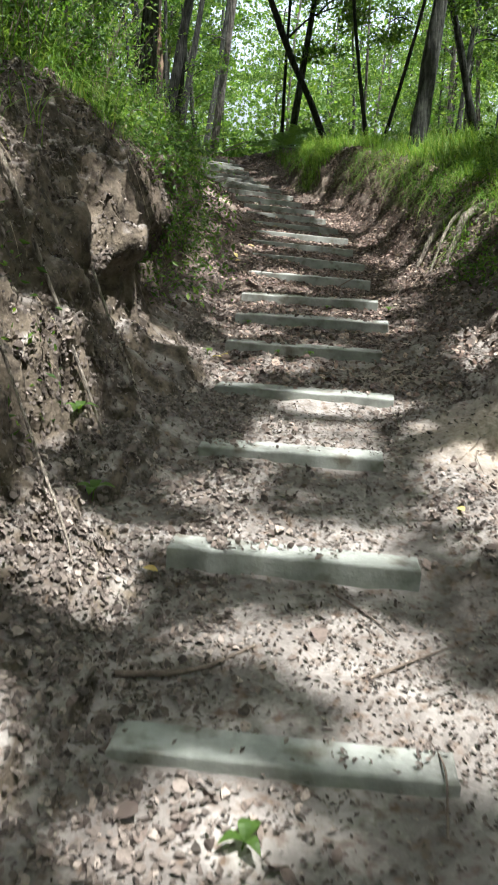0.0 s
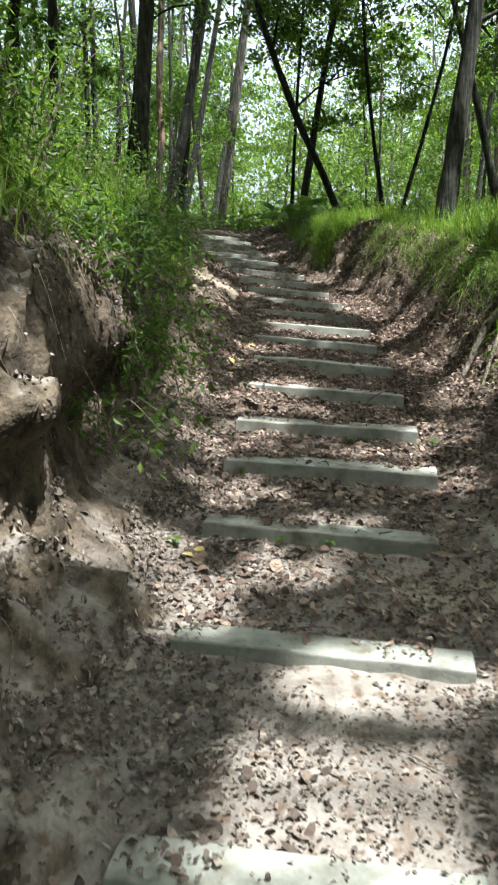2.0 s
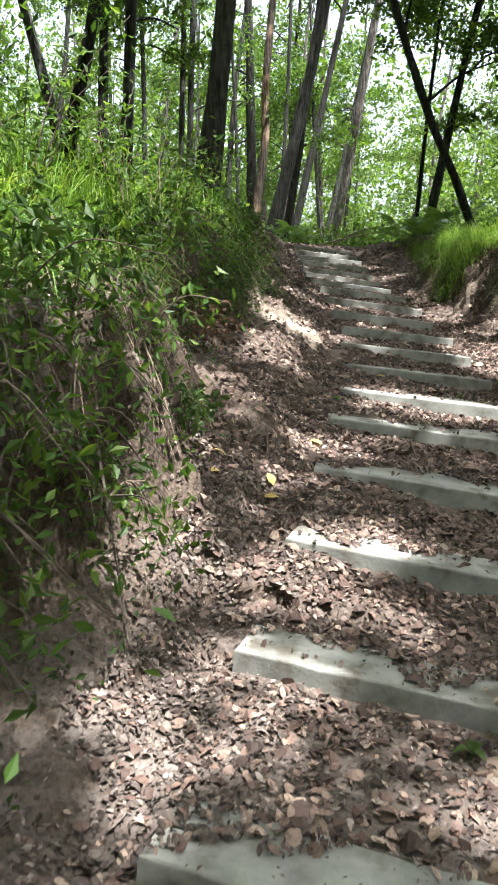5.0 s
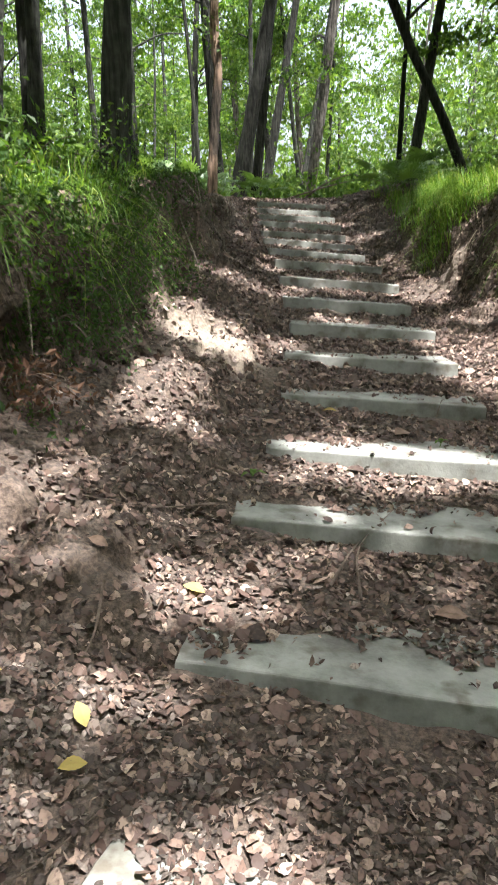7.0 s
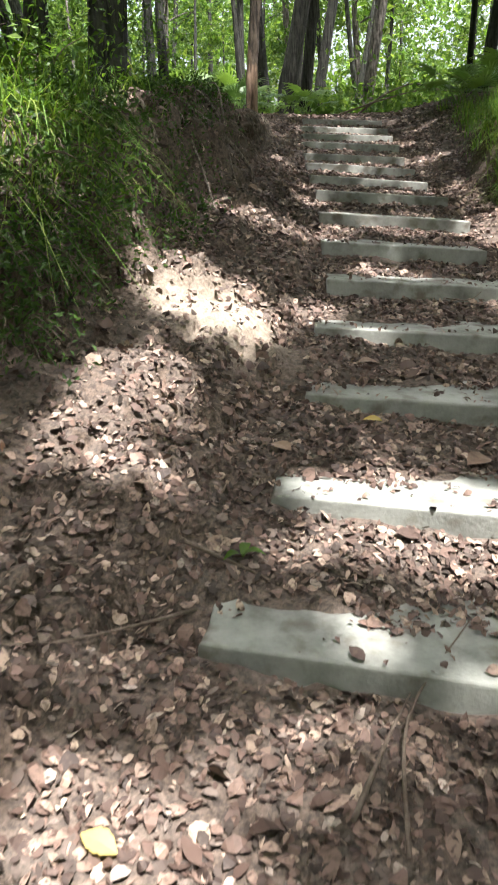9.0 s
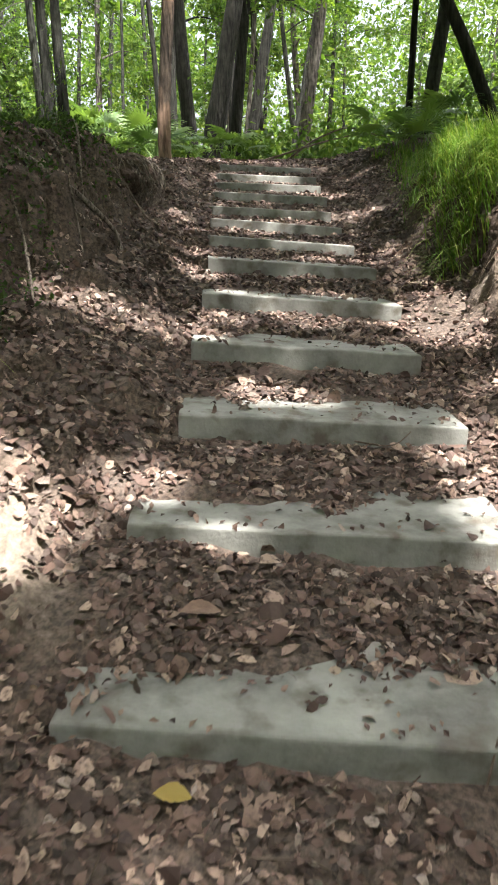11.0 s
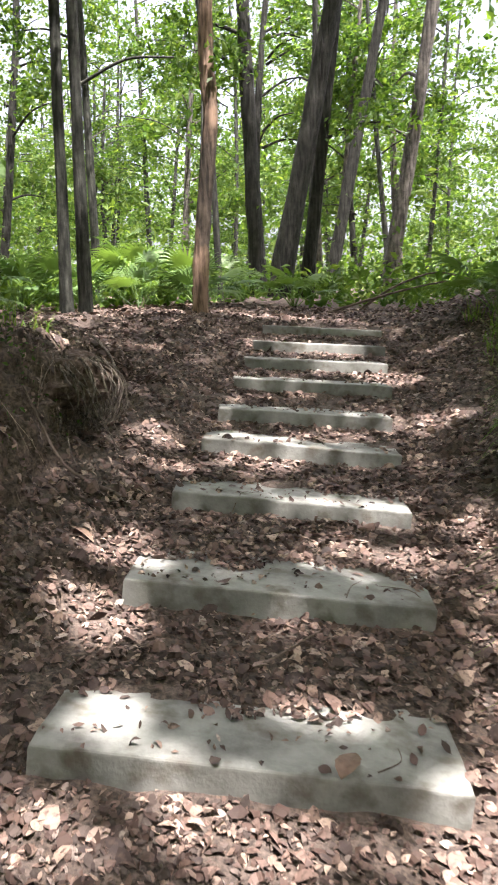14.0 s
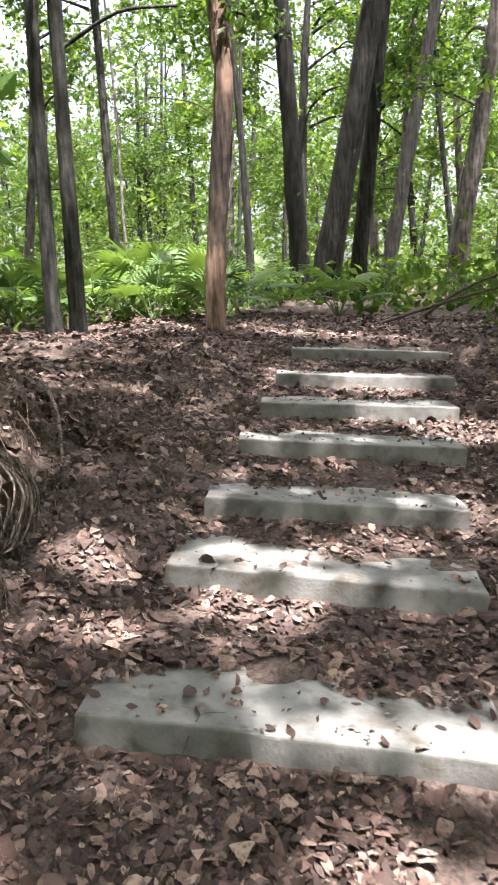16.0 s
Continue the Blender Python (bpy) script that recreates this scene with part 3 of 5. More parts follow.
# ---- trees ----
# Sunlit places on the ground, as x, y and half widths: gaps in the leaves above let the sun through to them.
GAPS = [(0.75, 11.06, 0.70, 0.28), (0.55, 10.78, 0.45, 0.14), (0.30, 8.50, 0.42, 0.26), (0.15, 8.0, 0.4, 0.2), (-0.45, 7.9, 0.25, 0.3), (-0.75, 20.6, 0.30, 0.25), (-0.1, 20.0, 0.35, 0.25),
        (0.3, 17.3, 0.2, 0.15), (-0.5, 10.75, 0.2, 0.28), (0.1, 2.75, 0.55, 0.22), (0.35, 3.75, 0.4, 0.38), (1.05, 3.1, 0.38, 0.55), 
        (0.05, 9.6, 0.35, 0.25), (0.25, 2.1, 0.22, 0.2), (2.3, 12.0, 0.3, 0.4), (2.6, 13.2, 1.4, 1.6), (-1.0, 6.5, 0.3, 0.5),
        (1.1, 14.9, 0.25, 0.25), (1.4, 16.0, 0.5, 0.9), (1.5, 17.5, 0.5, 0.6), (-0.2, 14.8, 0.25, 0.15), (-0.2, 18.4, 0.2, 0.2), (-1.5, 21.8, 0.9, 0.2),
        (-5.0, 24.2, 1.9, 1.5), (-4.5, 30.5, 5.0, 2.8), (1.5, 31.5, 4.0, 4.0), (0.3, 12.6, 0.2, 0.1), (0.5, 5.75, 0.3, 0.12), (-0.15, 4.9, 0.25, 0.3),
        (0.1, 6.2, 0.25, 0.15), (0.9, 7.0, 0.4, 0.2), (0.1, 4.0, 0.15, 0.2), (-0.1, 9.0, 0.2, 0.15), (0.5, 19.1, 0.25, 0.15),
        (-0.05, 12.85, 0.25, 0.2), (-0.75, 14.2, 0.45, 0.25), (0.3, 13.75, 0.3, 0.15), (1.0, 15.2, 0.3, 0.35), (0.35, 2.15, 0.3, 0.25), (-0.15, 3.2, 0.3, 0.15),
        (0.55, 4.4, 0.45, 0.25), (0.2, 5.2, 0.3, 0.2),
        (-0.5, 12.3, 0.5, 0.45), (-2.75, 21.85, 0.2, 0.3), (-1.3, 3.6, 0.4, 0.5), (0.2, 0.75, 0.3, 0.1), (-0.15, 1.35, 0.3, 0.14), (0.15, 1.1, 0.25, 0.1), (-0.1, 1.45, 0.3, 0.2), (-0.5, 0.9, 0.2, 0.12), (-0.35, 14.4, 0.35, 0.25), (1.05, 16.35, 0.25, 0.3), (1.3, 17.0, 0.45, 0.8), (1.0, 15.3, 0.35, 0.45), (2.0, 8.0, 0.5, 0.6), (1.7, 5.2, 0.35, 0.5), (0.2, 13.85, 0.22, 0.15), (0.0, 8.25, 0.2, 0.2), (-1.6, 9.0, 0.5, 0.8), (-1.3, 7.0, 0.4, 0.4), (-1.3, 5.6, 0.3, 0.35), (-0.5, 8.2, 0.3, 0.25), (0.1, 15.15, 0.45, 0.14), (-0.25, 15.25, 0.18, 0.14),
        (0.28, 16.75, 0.42, 0.28), (0.35, 15.6, 0.3, 0.15), (0.55, 15.15, 0.25, 0.1), (0.3, 9.85, 0.25, 0.12), (-2.2, 5.0, 0.8, 1.0), (-0.55, 17.75, 0.25, 0.15), (-1.25, 17.75, 0.25, 0.2), (-2.1, 18.0, 0.35, 0.25), (-0.6, 15.9, 0.3, 0.15), (0.2, 16.0, 0.3, 0.12), (1.3, 7.3, 0.3, 0.3), (1.9, 10.9, 0.4, 0.5),
        (-0.7, 4.6, 0.3, 0.35), (-0.85, 3.2, 0.3, 0.4), (-0.6, 2.4, 0.3, 0.35), (-0.8, 1.5, 0.35, 0.3), (-0.55, 0.9, 0.3, 0.15), (-1.25, 7.6, 0.7, 1.0), (-1.7, 9.6, 0.7, 1.1), (-1.35, 11.3, 0.5, 0.7),
        (1.95, 9.4, 0.45, 0.5), (1.9, 12.2, 0.4, 0.4), (-3.9, 22.9, 1.0, 0.9), (-1.6, 13.2, 0.5, 0.5), (1.15, 15.3, 0.35, 0.4), (-0.3, 14.95, 0.22, 0.1), (0.25, 15.0, 0.3, 0.2), (0.2, 13.3, 0.2, 0.1), (1.6, 15.8, 0.6, 0.8), (2.2, 17.0, 0.8, 1.2), (-0.55, 4.9, 0.25, 0.25), (-0.7, 6.0, 0.25, 0.3), (-0.45, 5.4, 0.35, 0.3), (-0.5, 11.2, 0.3, 0.35), (-0.25, 10.7, 0.2, 0.15), (0.5, 1.75, 0.3, 0.2), (-0.05, 2.2, 0.25, 0.18), (0.15, 2.62, 0.45, 0.1), (-0.55, 15.75, 0.3, 0.15), (-0.7, 16.2, 0.28, 0.15)]
flecks = random.Random(17)
for k in range(120):
    y = flecks.uniform(3.2, 17.5)
    if 11.9 < y < 14.6:
        y -= 6.0
    GAPS.append((float(left_edge(y)) + flecks.uniform(-0.25 if y > 9 else -0.9, 1.8), y, flecks.uniform(0.05, 0.17), flecks.uniform(0.05, 0.13)))


def shaded(p):
    """False for leaves that stand between the sun and a gap's sunlit place."""
    keep = np.ones(len(p), bool)
    s = SUN_FROM
    for x, y, a, b in GAPS:
        z = float(ground(x, y))
        k = (p[:, 2] - z) / s.z
        gx_, gy_ = p[:, 0] - k * s.x, p[:, 1] - k * s.y
        keep &= ((gx_ - x) / a) ** 2 + ((gy_ - y) / b) ** 2 > 1
    return keep


def tree(line, radii, bark, crown=(), leaf=LEAF, leaf_size=0.14, label="", seed=0, limbs=(), sides=10, group="trees of the wood"):
    """line: places up the trunk, the first on the ground. crown: balls of leaves as x, y, z, radius, count. limbs: lines."""
    base = line[0]
    root = new("tree")
    tagged(root, label, "tree", group)
    flare = [(base[0], base[1], base[2] - 0.25)] + [tuple(q) for q in line]
    part("trunk", tube_mesh("trunk", flare, [radii[0] * 1.5] + [radii[0] * 1.15] + list(radii[1:]), bark, sides, 0.07, seed), root)
    for k, limb in enumerate(limbs):
        part("limb", tube_mesh("limb", limb, np.linspace(radii[-1] * 0.75, 0.012, len(limb)), bark, 6, 0.08, seed + k), root)
    if len(crown):
        pts = []
        for x, y, z, r, count in crown:
            clumps = max(4, int(count / 60))
            c = unit(rng.normal(size=(clumps, 3))) * (r * rng.uniform(0.25, 1.0, (clumps, 1)) ** 0.6) * [1, 1, 0.7] + [x, y, z]
            q = np.repeat(c, int(count / clumps), axis=0)
            pts.append(q + rng.normal(size=q.shape) * [0.38, 0.38, 0.2] * (0.4 + r * 0.12))
        pts = np.concatenate(pts)
        pts = pts[shaded(pts)]
        v, f = leaves(pts, leaf_size, leaf_size * 0.55)
        tagged(part("crown", mesh("crown", v, f, leaf), root), kind="stuff")
    return root


def gz(x, y):
    return float(ground(x, y))


def upright(x, y, h, lean_x, lean_y, bend, dice, n=6):
    z = gz(x, y)
    out = []
    for k in range(n):
        s = k / (n - 1)
        out.append((x + lean_x * h * s + bend * math.sin(s * 3.4), y + lean_y * h * s + dice.uniform(-0.06, 0.06), z + h * s))
    return out


def wood_tree(x, y, r, h, lean_x=0.0, lean_y=0.0, bend=0.0, bark=BARK, leaf=LEAF, leaf_size=0.16, crown_r=3.0, count=2500, crown_at=0.8, label="", seed=1, low=0, sides=10):
    dice = random.Random(seed)
    line = upright(x, y, h, lean_x, lean_y, bend, dice)
    radii = [r * (1 - 0.6 * k / (len(line) - 1)) for k in range(len(line))]
    top = line[-1]
    crown, limbs = [], []
    for k in range(5):
        s = crown_at + (1 - crown_at) * k / 4
        i = min(int(s * (len(line) - 1)), len(line) - 2)
        a, b = Vector(line[i]), Vector(line[i + 1])
        start = a.lerp(b, s * (len(line) - 1) - i)
        turn = dice.uniform(0, 6.28)
        reach = crown_r * dice.uniform(0.5, 0.9)
        end = start + Vector((math.cos(turn) * reach, math.sin(turn) * reach, dice.uniform(0.2, 0.5) * reach))
        mid = start.lerp(end, 0.5) + Vector((0, 0, 0.15 * reach))
        limbs.append([tuple(start), tuple(mid), tuple(end)])
        crown.append((end.x, end.y, end.z, crown_r * 0.55, count / 5))
    for k in range(low):
        z = line[0][2] + h * dice.uniform(0.18, 0.7)
        turn = dice.uniform(0, 6.28)
        s = (z - line[0][2]) / h
        sx, sy = x + lean_x * h * s, y + lean_y * h * s
        ex, ey = sx + math.cos(turn) * 1.1, sy + math.sin(turn) * 1.1
        limbs.append([(sx, sy, z), (sx * 0.5 + ex * 0.5, sy * 0.5 + ey * 0.5, z + 0.25), (ex, ey, z + 0.2)])
        crown.append((ex, ey, z + 0.2, 0.8, 380))
    return tree(line, radii, bark, crown, leaf, leaf_size, label, seed, limbs, sides)


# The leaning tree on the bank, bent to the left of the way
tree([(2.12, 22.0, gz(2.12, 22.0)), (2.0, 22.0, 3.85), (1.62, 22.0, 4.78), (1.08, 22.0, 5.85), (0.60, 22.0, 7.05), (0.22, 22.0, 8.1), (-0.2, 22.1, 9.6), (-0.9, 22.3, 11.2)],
     [0.088, 0.088, 0.086, 0.084, 0.08, 0.076, 0.066, 0.05], SHADED_BARK, [(0.9, 22.8, 9.2, 1.6, 1300), (-0.9, 22.2, 11.6, 1.9, 1500), (2.4, 22.6, 7.2, 1.1, 600), (2.7, 22.9, 8.2, 1.6, 1000), (1.5, 23.3, 8.8, 1.6, 900), (0.1, 23.0, 8.4, 1.2, 450), (1.9, 22.9, 6.2, 0.7, 260)],
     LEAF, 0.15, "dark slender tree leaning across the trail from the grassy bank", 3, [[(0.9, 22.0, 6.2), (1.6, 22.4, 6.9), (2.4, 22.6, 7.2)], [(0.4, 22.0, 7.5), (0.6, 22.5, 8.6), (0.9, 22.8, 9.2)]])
rz_ = gz(-2.45, 21.6)
tree([(-2.45, 21.6, rz_), (-2.42, 21.6, rz_ + 0.6), (-2.35, 21.6, rz_ + 1.3), (-2.25, 21.6, rz_ + 2.1), (-2.30, 21.6, rz_ + 2.8), (-2.27, 21.6, rz_ + 3.5), (-2.1, 21.7, rz_ + 6.0), (-1.9, 21.8, rz_ + 12.0)],
     [0.088, 0.088, 0.086, 0.082, 0.08, 0.078, 0.07, 0.045], RED_BARK, [(-1.9, 21.8, rz_ + 11.5, 1.8, 1200), (-1.2, 22.3, rz_ + 8.5, 1.2, 500)], LEAF, 0.12,
     "reddish trunk with peeling bark at the top of the steps", 28, [[(-2.0, 21.75, rz_ + 7.5), (-1.6, 22.0, rz_ + 8.3), (-1.2, 22.3, rz_ + 8.5)]])
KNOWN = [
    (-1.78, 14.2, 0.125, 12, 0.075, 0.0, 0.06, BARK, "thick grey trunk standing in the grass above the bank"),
    (-2.0, 14.7, 0.08, 11, 0.11, 0.0, 0.08, SHADED_BARK, "dark trunk close beside a thicker one above the bank"),
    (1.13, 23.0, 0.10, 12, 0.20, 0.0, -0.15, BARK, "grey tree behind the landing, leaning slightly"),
    (0.90, 23.2, 0.05, 10, 0.08, 0.0, -0.1, SHADED_BARK, "thin dark tree close beside a thicker trunk"),
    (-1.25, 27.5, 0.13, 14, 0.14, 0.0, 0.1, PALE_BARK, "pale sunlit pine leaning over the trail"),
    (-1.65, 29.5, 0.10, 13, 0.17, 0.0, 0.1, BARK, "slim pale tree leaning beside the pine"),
    (-2.74, 25.6, 0.17, 13, 0.19, 0.0, 0.15, SHADED_BARK, "thick dark trunk leaning over at the top of the steps"),
    (-2.40, 26.2, 0.11, 13, 0.10, 0.0, 0.1, SHADED_BARK, "grey trunk close behind a thicker one"),
    (-2.55, 28.6, 0.12, 12, 0.20, 0.0, 0.0, SHADED_BARK, "grey tree leaning strongly"),
    (-3.35, 26.6, 0.14, 13, -0.05, 0.0, 0.05, SHADED_BARK, "straight grey trunk at the top of the steps"),
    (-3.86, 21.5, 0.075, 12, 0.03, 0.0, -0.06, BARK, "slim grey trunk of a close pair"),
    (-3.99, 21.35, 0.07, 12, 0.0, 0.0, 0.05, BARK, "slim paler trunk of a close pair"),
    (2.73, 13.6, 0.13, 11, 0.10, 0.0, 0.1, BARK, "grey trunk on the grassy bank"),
    (2.96, 20.5, 0.05, 9, -0.07, 0.0, -0.25, SHADED_BARK, "thin crooked dark sapling"),
    (3.3, 20.8, 0.05, 9, 0.22, 0.0, 0.2, SHADED_BARK, "thin dark sapling leaning away"),
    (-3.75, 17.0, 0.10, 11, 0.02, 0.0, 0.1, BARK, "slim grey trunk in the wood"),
    (-3.4, 24.8, 0.05, 11, -0.10, 0.0, 0.2, SHADED_BARK, "thin dark sapling behind the red trunk"),
    (-2.9, 28.5, 0.07, 12, 0.01, 0.0, 0.1, SHADED_BARK, "thin dark trunk in the wood"),
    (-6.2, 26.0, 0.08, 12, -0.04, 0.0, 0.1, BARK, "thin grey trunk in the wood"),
    (-5.4, 20.5, 0.11, 12, 0.02, 0.0, 0.0, SHADED_BARK, "dark trunk beside the palmettos"),
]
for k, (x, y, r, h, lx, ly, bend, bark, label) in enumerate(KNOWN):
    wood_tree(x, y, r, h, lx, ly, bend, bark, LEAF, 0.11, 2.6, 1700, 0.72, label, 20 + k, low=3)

# Trees added round the gully: their crowns, mostly unseen, close over and shade it
dice = random.Random(5)
for k in range(21):
    side = -1 if k % 2 else 1
    y = -7 + 1.35 * k + dice.uniform(-0.6, 0.6)
    x = side * dice.uniform(5.0, 7.5) + (0.8 if side > 0 else -0.6)
    wood_tree(x, y, dice.uniform(0.09, 0.15), dice.uniform(9, 12), -0.21 * side, dice.uniform(-0.05, 0.05), dice.uniform(-0.2, 0.2), dice.choice([BARK, SHADED_BARK]), LEAF, 0.30, 4.9, 9000, 0.6,
              "grey woodland tree added for the shade of its leafy crown", 60 + k, low=1)

# More trees added where the canopy's shade was too thin
for k, (x, y) in enumerate([(5.4, 14.2), (5.3, 15.8), (5.8, 12.2), (-6.6, 22.4), (6.6, 24.0), (-7.4, 24.6)]):
    wood_tree(x, y, 0.12, 10, -0.28, 0.0, 0.1, BARK, LEAF, 0.28, 4.0, 2600, 0.65, "grey woodland tree added for the shade of its leafy crown", 90 + k)

# The wood beyond
for k in range(95):
    y = dice.uniform(27, 64)
    half = 6 + (y - 10) * 0.55
    x = -1 - 0.12 * (y - 22) + dice.uniform(-half, half)
    if abs(x - 1.5) < 1.2 and y < 40:
        x += 3
    wood_tree(x, y, dice.uniform(0.04, 0.13), dice.uniform(9, 14), dice.uniform(-0.09, 0.12), 0, dice.uniform(-0.3, 0.3), dice.choice([BARK, BARK, SHADED_BARK, PALE_BARK]),
              dice.choice([LEAF, YOUNG_LEAF, YOUNG_LEAF]), 0.15, 2.2, 600, 0.35, "slender woodland tree among the far trunks", 200 + k, low=5, sides=7)


# ---- undergrowth ----
def clumped(n, clumps, box, spread_by):
    """Places in clumps within a box, heights over the ground."""
    lo, hi = np.array(box[0]), np.array(box[1])
    c = rng.uniform(lo, hi, (clumps, 3))
    p = np.repeat(c, n // clumps, axis=0)
    p = p + rng.normal(size=p.shape) * spread_by
    p[:, 2] = np.abs(p[:, 2]) + ground(p[:, 0], p[:, 1])
    return p


def stuff(name, v, f, mat, label, category):
    return tagged(new(name, mesh(name, v, f, mat)), label, category, kind="stuff")


p = clumped(54000, 760, ((-34, 34, 0.5), (34, 76, 13)), (0.9, 0.9, 0.7))
stuff("far_foliage", *leaves(p, 0.29, 0.17), YOUNG_LEAF, "sunlit leaves of the far wood", "foliage")
p = clumped(16000, 260, ((-50, 66, 0.0), (50, 96, 13)), (1.6, 1.6, 1.1))
stuff("far_foliage", *leaves(p, 0.75, 0.5), LEAF, "dense green wall of the distant wood", "foliage")
# Foliage added behind and beside the view, mostly unseen, to block low sky light
for count, box in ((26000, ((-24, -26, 0.0), (24, -10, 13))), (20000, ((-34, -12, 0.0), (-13, 32, 12))), (20000, ((14, -12, 0.0), (34, 32, 12)))):
    stuff("far_foliage", *leaves(clumped(count, count // 45, box, (1.2, 1.2, 0.9)), 0.7, 0.48), LEAF, "dense green foliage of the surrounding wood", "foliage")
p = clumped(26000, 400, ((-20, 26, 0.3), (16, 46, 5.0)), (0.6, 0.6, 0.45))
p = p[shaded(p)]
stuff("understory_leaves", *leaves(p, 0.12, 0.068), YOUNG_LEAF, "green understory leaves between the trunks", "foliage")
p = clumped(16000, 330, ((-14, 23.0, 0.0), (9, 33, 0.3)), (0.35, 0.35, 0.2))
p = p[(p[:, 1] > 22.6) | (np.abs(p[:, 0] + 0.6) > 2.2)]
stuff("low_undergrowth", *leaves(p, 0.15, 0.085), YOUNG_LEAF, "low green undergrowth behind the landing", "undergrowth")


def bank_points(n, y0, y1, d0, d1, side):
    """Places on a bank: d metres out from the ends of the steps."""
    y = rng.uniform(y0, y1, n)
    d = rng.uniform(d0, d1, n)
    edge = left_edge(y)
    x = edge - d if side < 0 else edge + np.interp(y, STEP_Y, STEP_LONG) + d
    return np.stack([x, y, ground(x, y)], 1)


def tufts(n, per, y0, y1, d0, d1, side, size):
    c = bank_points(n, y0, y1, d0, d1, side)
    p = np.repeat(c, per, axis=0) + rng.normal(size=(n * per, 3)) * [size, size, 0]
    return skin(p[:, 0], p[:, 1]) - [0, 0, 0.01]


def join(*pieces):
    vs, fs, k = [], [], 0
    for v, f in pieces:
        vs.append(v)
        fs.append(np.asarray(f) + k)
        k += len(v)
    return np.concatenate(vs), np.concatenate(fs)


DOWN_RIGHT, DOWN_LEFT = np.array([0.9, -0.2, 0]), np.array([-0.9, -0.3, 0])
# grass along the top of the right bank, hanging over the clay
stuff("bank_grass", *join(
    blades(tufts(260, 22, 9.0, 14.6, 1.15, 3.2, 1, 0.07), 0.42, 0.0045, 0.7, 0.6),
    blades(tufts(90, 24, 15.4, 17.8, 0.85, 1.9, 1, 0.06), 0.40, 0.0045, 0.9, 0.7, DOWN_LEFT),
    blades(tufts(44, 46, 16.2, 18.2, 0.6, 1.1, 1, 0.05), 0.36, 0.0045, 0.85, 0.75, DOWN_LEFT),
    blades(tufts(18, 50, 15.7, 16.7, 0.58, 0.9, 1, 0.06), 0.36, 0.0036, 1.0, 0.6, DOWN_LEFT),
    blades(tufts(150, 18, 7.6, 14.6, 0.8, 1.35, 1, 0.06), 0.34, 0.0034, 1.1, 0.85, DOWN_LEFT),
    blades(tufts(90, 22, 17.0, 21.5, 0.8, 2.4, 1, 0.07), 0.36, 0.0045, 0.8, 0.6),
    blades(tufts(50, 16, 4.5, 9.0, 1.3, 3.2, 1, 0.08), 0.28, 0.004, 0.8, 0.6)), GRASS, "bright green grass hanging over the clay bank", "grass")
# grass on the left bank
stuff("bank_grass", *join(
    blades(tufts(190, 22, 5.2, 9.4, 0.72, 2.2, -1, 0.07), 0.34, 0.0032, 1.0, 0.8, DOWN_RIGHT),
    blades(tufts(150, 22, 9.2, 13.2, 1.0, 2.6, -1, 0.07), 0.40, 0.004, 0.9, 0.9, DOWN_RIGHT),
    blades(tufts(110, 20, 6.0, 10.0, 1.2, 2.4, -1, 0.07), 0.62, 0.0035, 0.7, 0.6),
    blades(tufts(26, 14, 10.6, 12.4, 0.95, 1.2, -1, 0.05), 0.42, 0.003, 1.1, 0.8, DOWN_RIGHT),
    blades(tufts(60, 18, 13.0, 18.0, 1.1, 2.6, -1, 0.07), 0.28, 0.004, 0.8, 0.6),
    blades(tufts(60, 16, 2.5, 5.4, 0.95, 2.6, -1, 0.08), 0.32, 0.004, 0.8, 0.6)), GRASS, "green grass and weeds along the eroded bank", "grass")
# dry grass and rootlets hanging down the banks
stuff("dry_grass", *join(
    blades(tufts(120, 12, 1.4, 6.0, 0.6, 1.6, -1, 0.05), 0.16, 0.0013, 1.3, 1.3, DOWN_RIGHT),
    blades(tufts(80, 12, 4.2, 8.4, 0.62, 0.85, -1, 0.05), 0.13, 0.0011, 1.2, 1.5, DOWN_RIGHT),
    blades(tufts(70, 16, 3.2, 7.0, 0.85, 1.6, -1, 0.09), 0.15, 0.0014, 1.4, 1.0, DOWN_RIGHT),
    blades(tufts(30, 22, 16.9, 17.9, 0.55, 1.05, -1, 0.06), 0.2, 0.0018, 1.3, 1.5, np.array([0.7, -0.7, 0])),
    blades(tufts(40, 18, 5.0, 8.6, 0.6, 1.1, -1, 0.06), 0.20, 0.002, 1.3, 1.3, DOWN_RIGHT),
    blades(tufts(30, 20, 8.0, 11.0, 1.2, 2.0, -1, 0.06), 0.30, 0.0025, 1.3, 1.4, DOWN_RIGHT),
    blades(tufts(22, 60, 10.4, 11.1, 1.4, 1.75, -1, 0.07), 0.36, 0.0018, 1.2, 1.3, DOWN_RIGHT),
    blades(tufts(14, 60, 10.1, 10.6, 1.15, 1.4, -1, 0.06), 0.2, 0.0018, 1.2, 1.3, DOWN_RIGHT),
    blades(tufts(26, 40, 7.0, 8.6, 0.75, 1.2, -1, 0.08), 0.30, 0.002, 1.3, 1.4, DOWN_RIGHT),
    blades(tufts(30, 16, 15.5, 18.5, 0.85, 1.4, -1, 0.06), 0.2, 0.0025, 1.3, 1.3, DOWN_RIGHT),
    blades(tufts(90, 18, 8.5, 15.5, 0.7, 1.3, 1, 0.06), 0.30, 0.0025, 1.2, 1.3, DOWN_LEFT)), THATCH, "dry straw-coloured grass hanging down the banks", "dry grass")
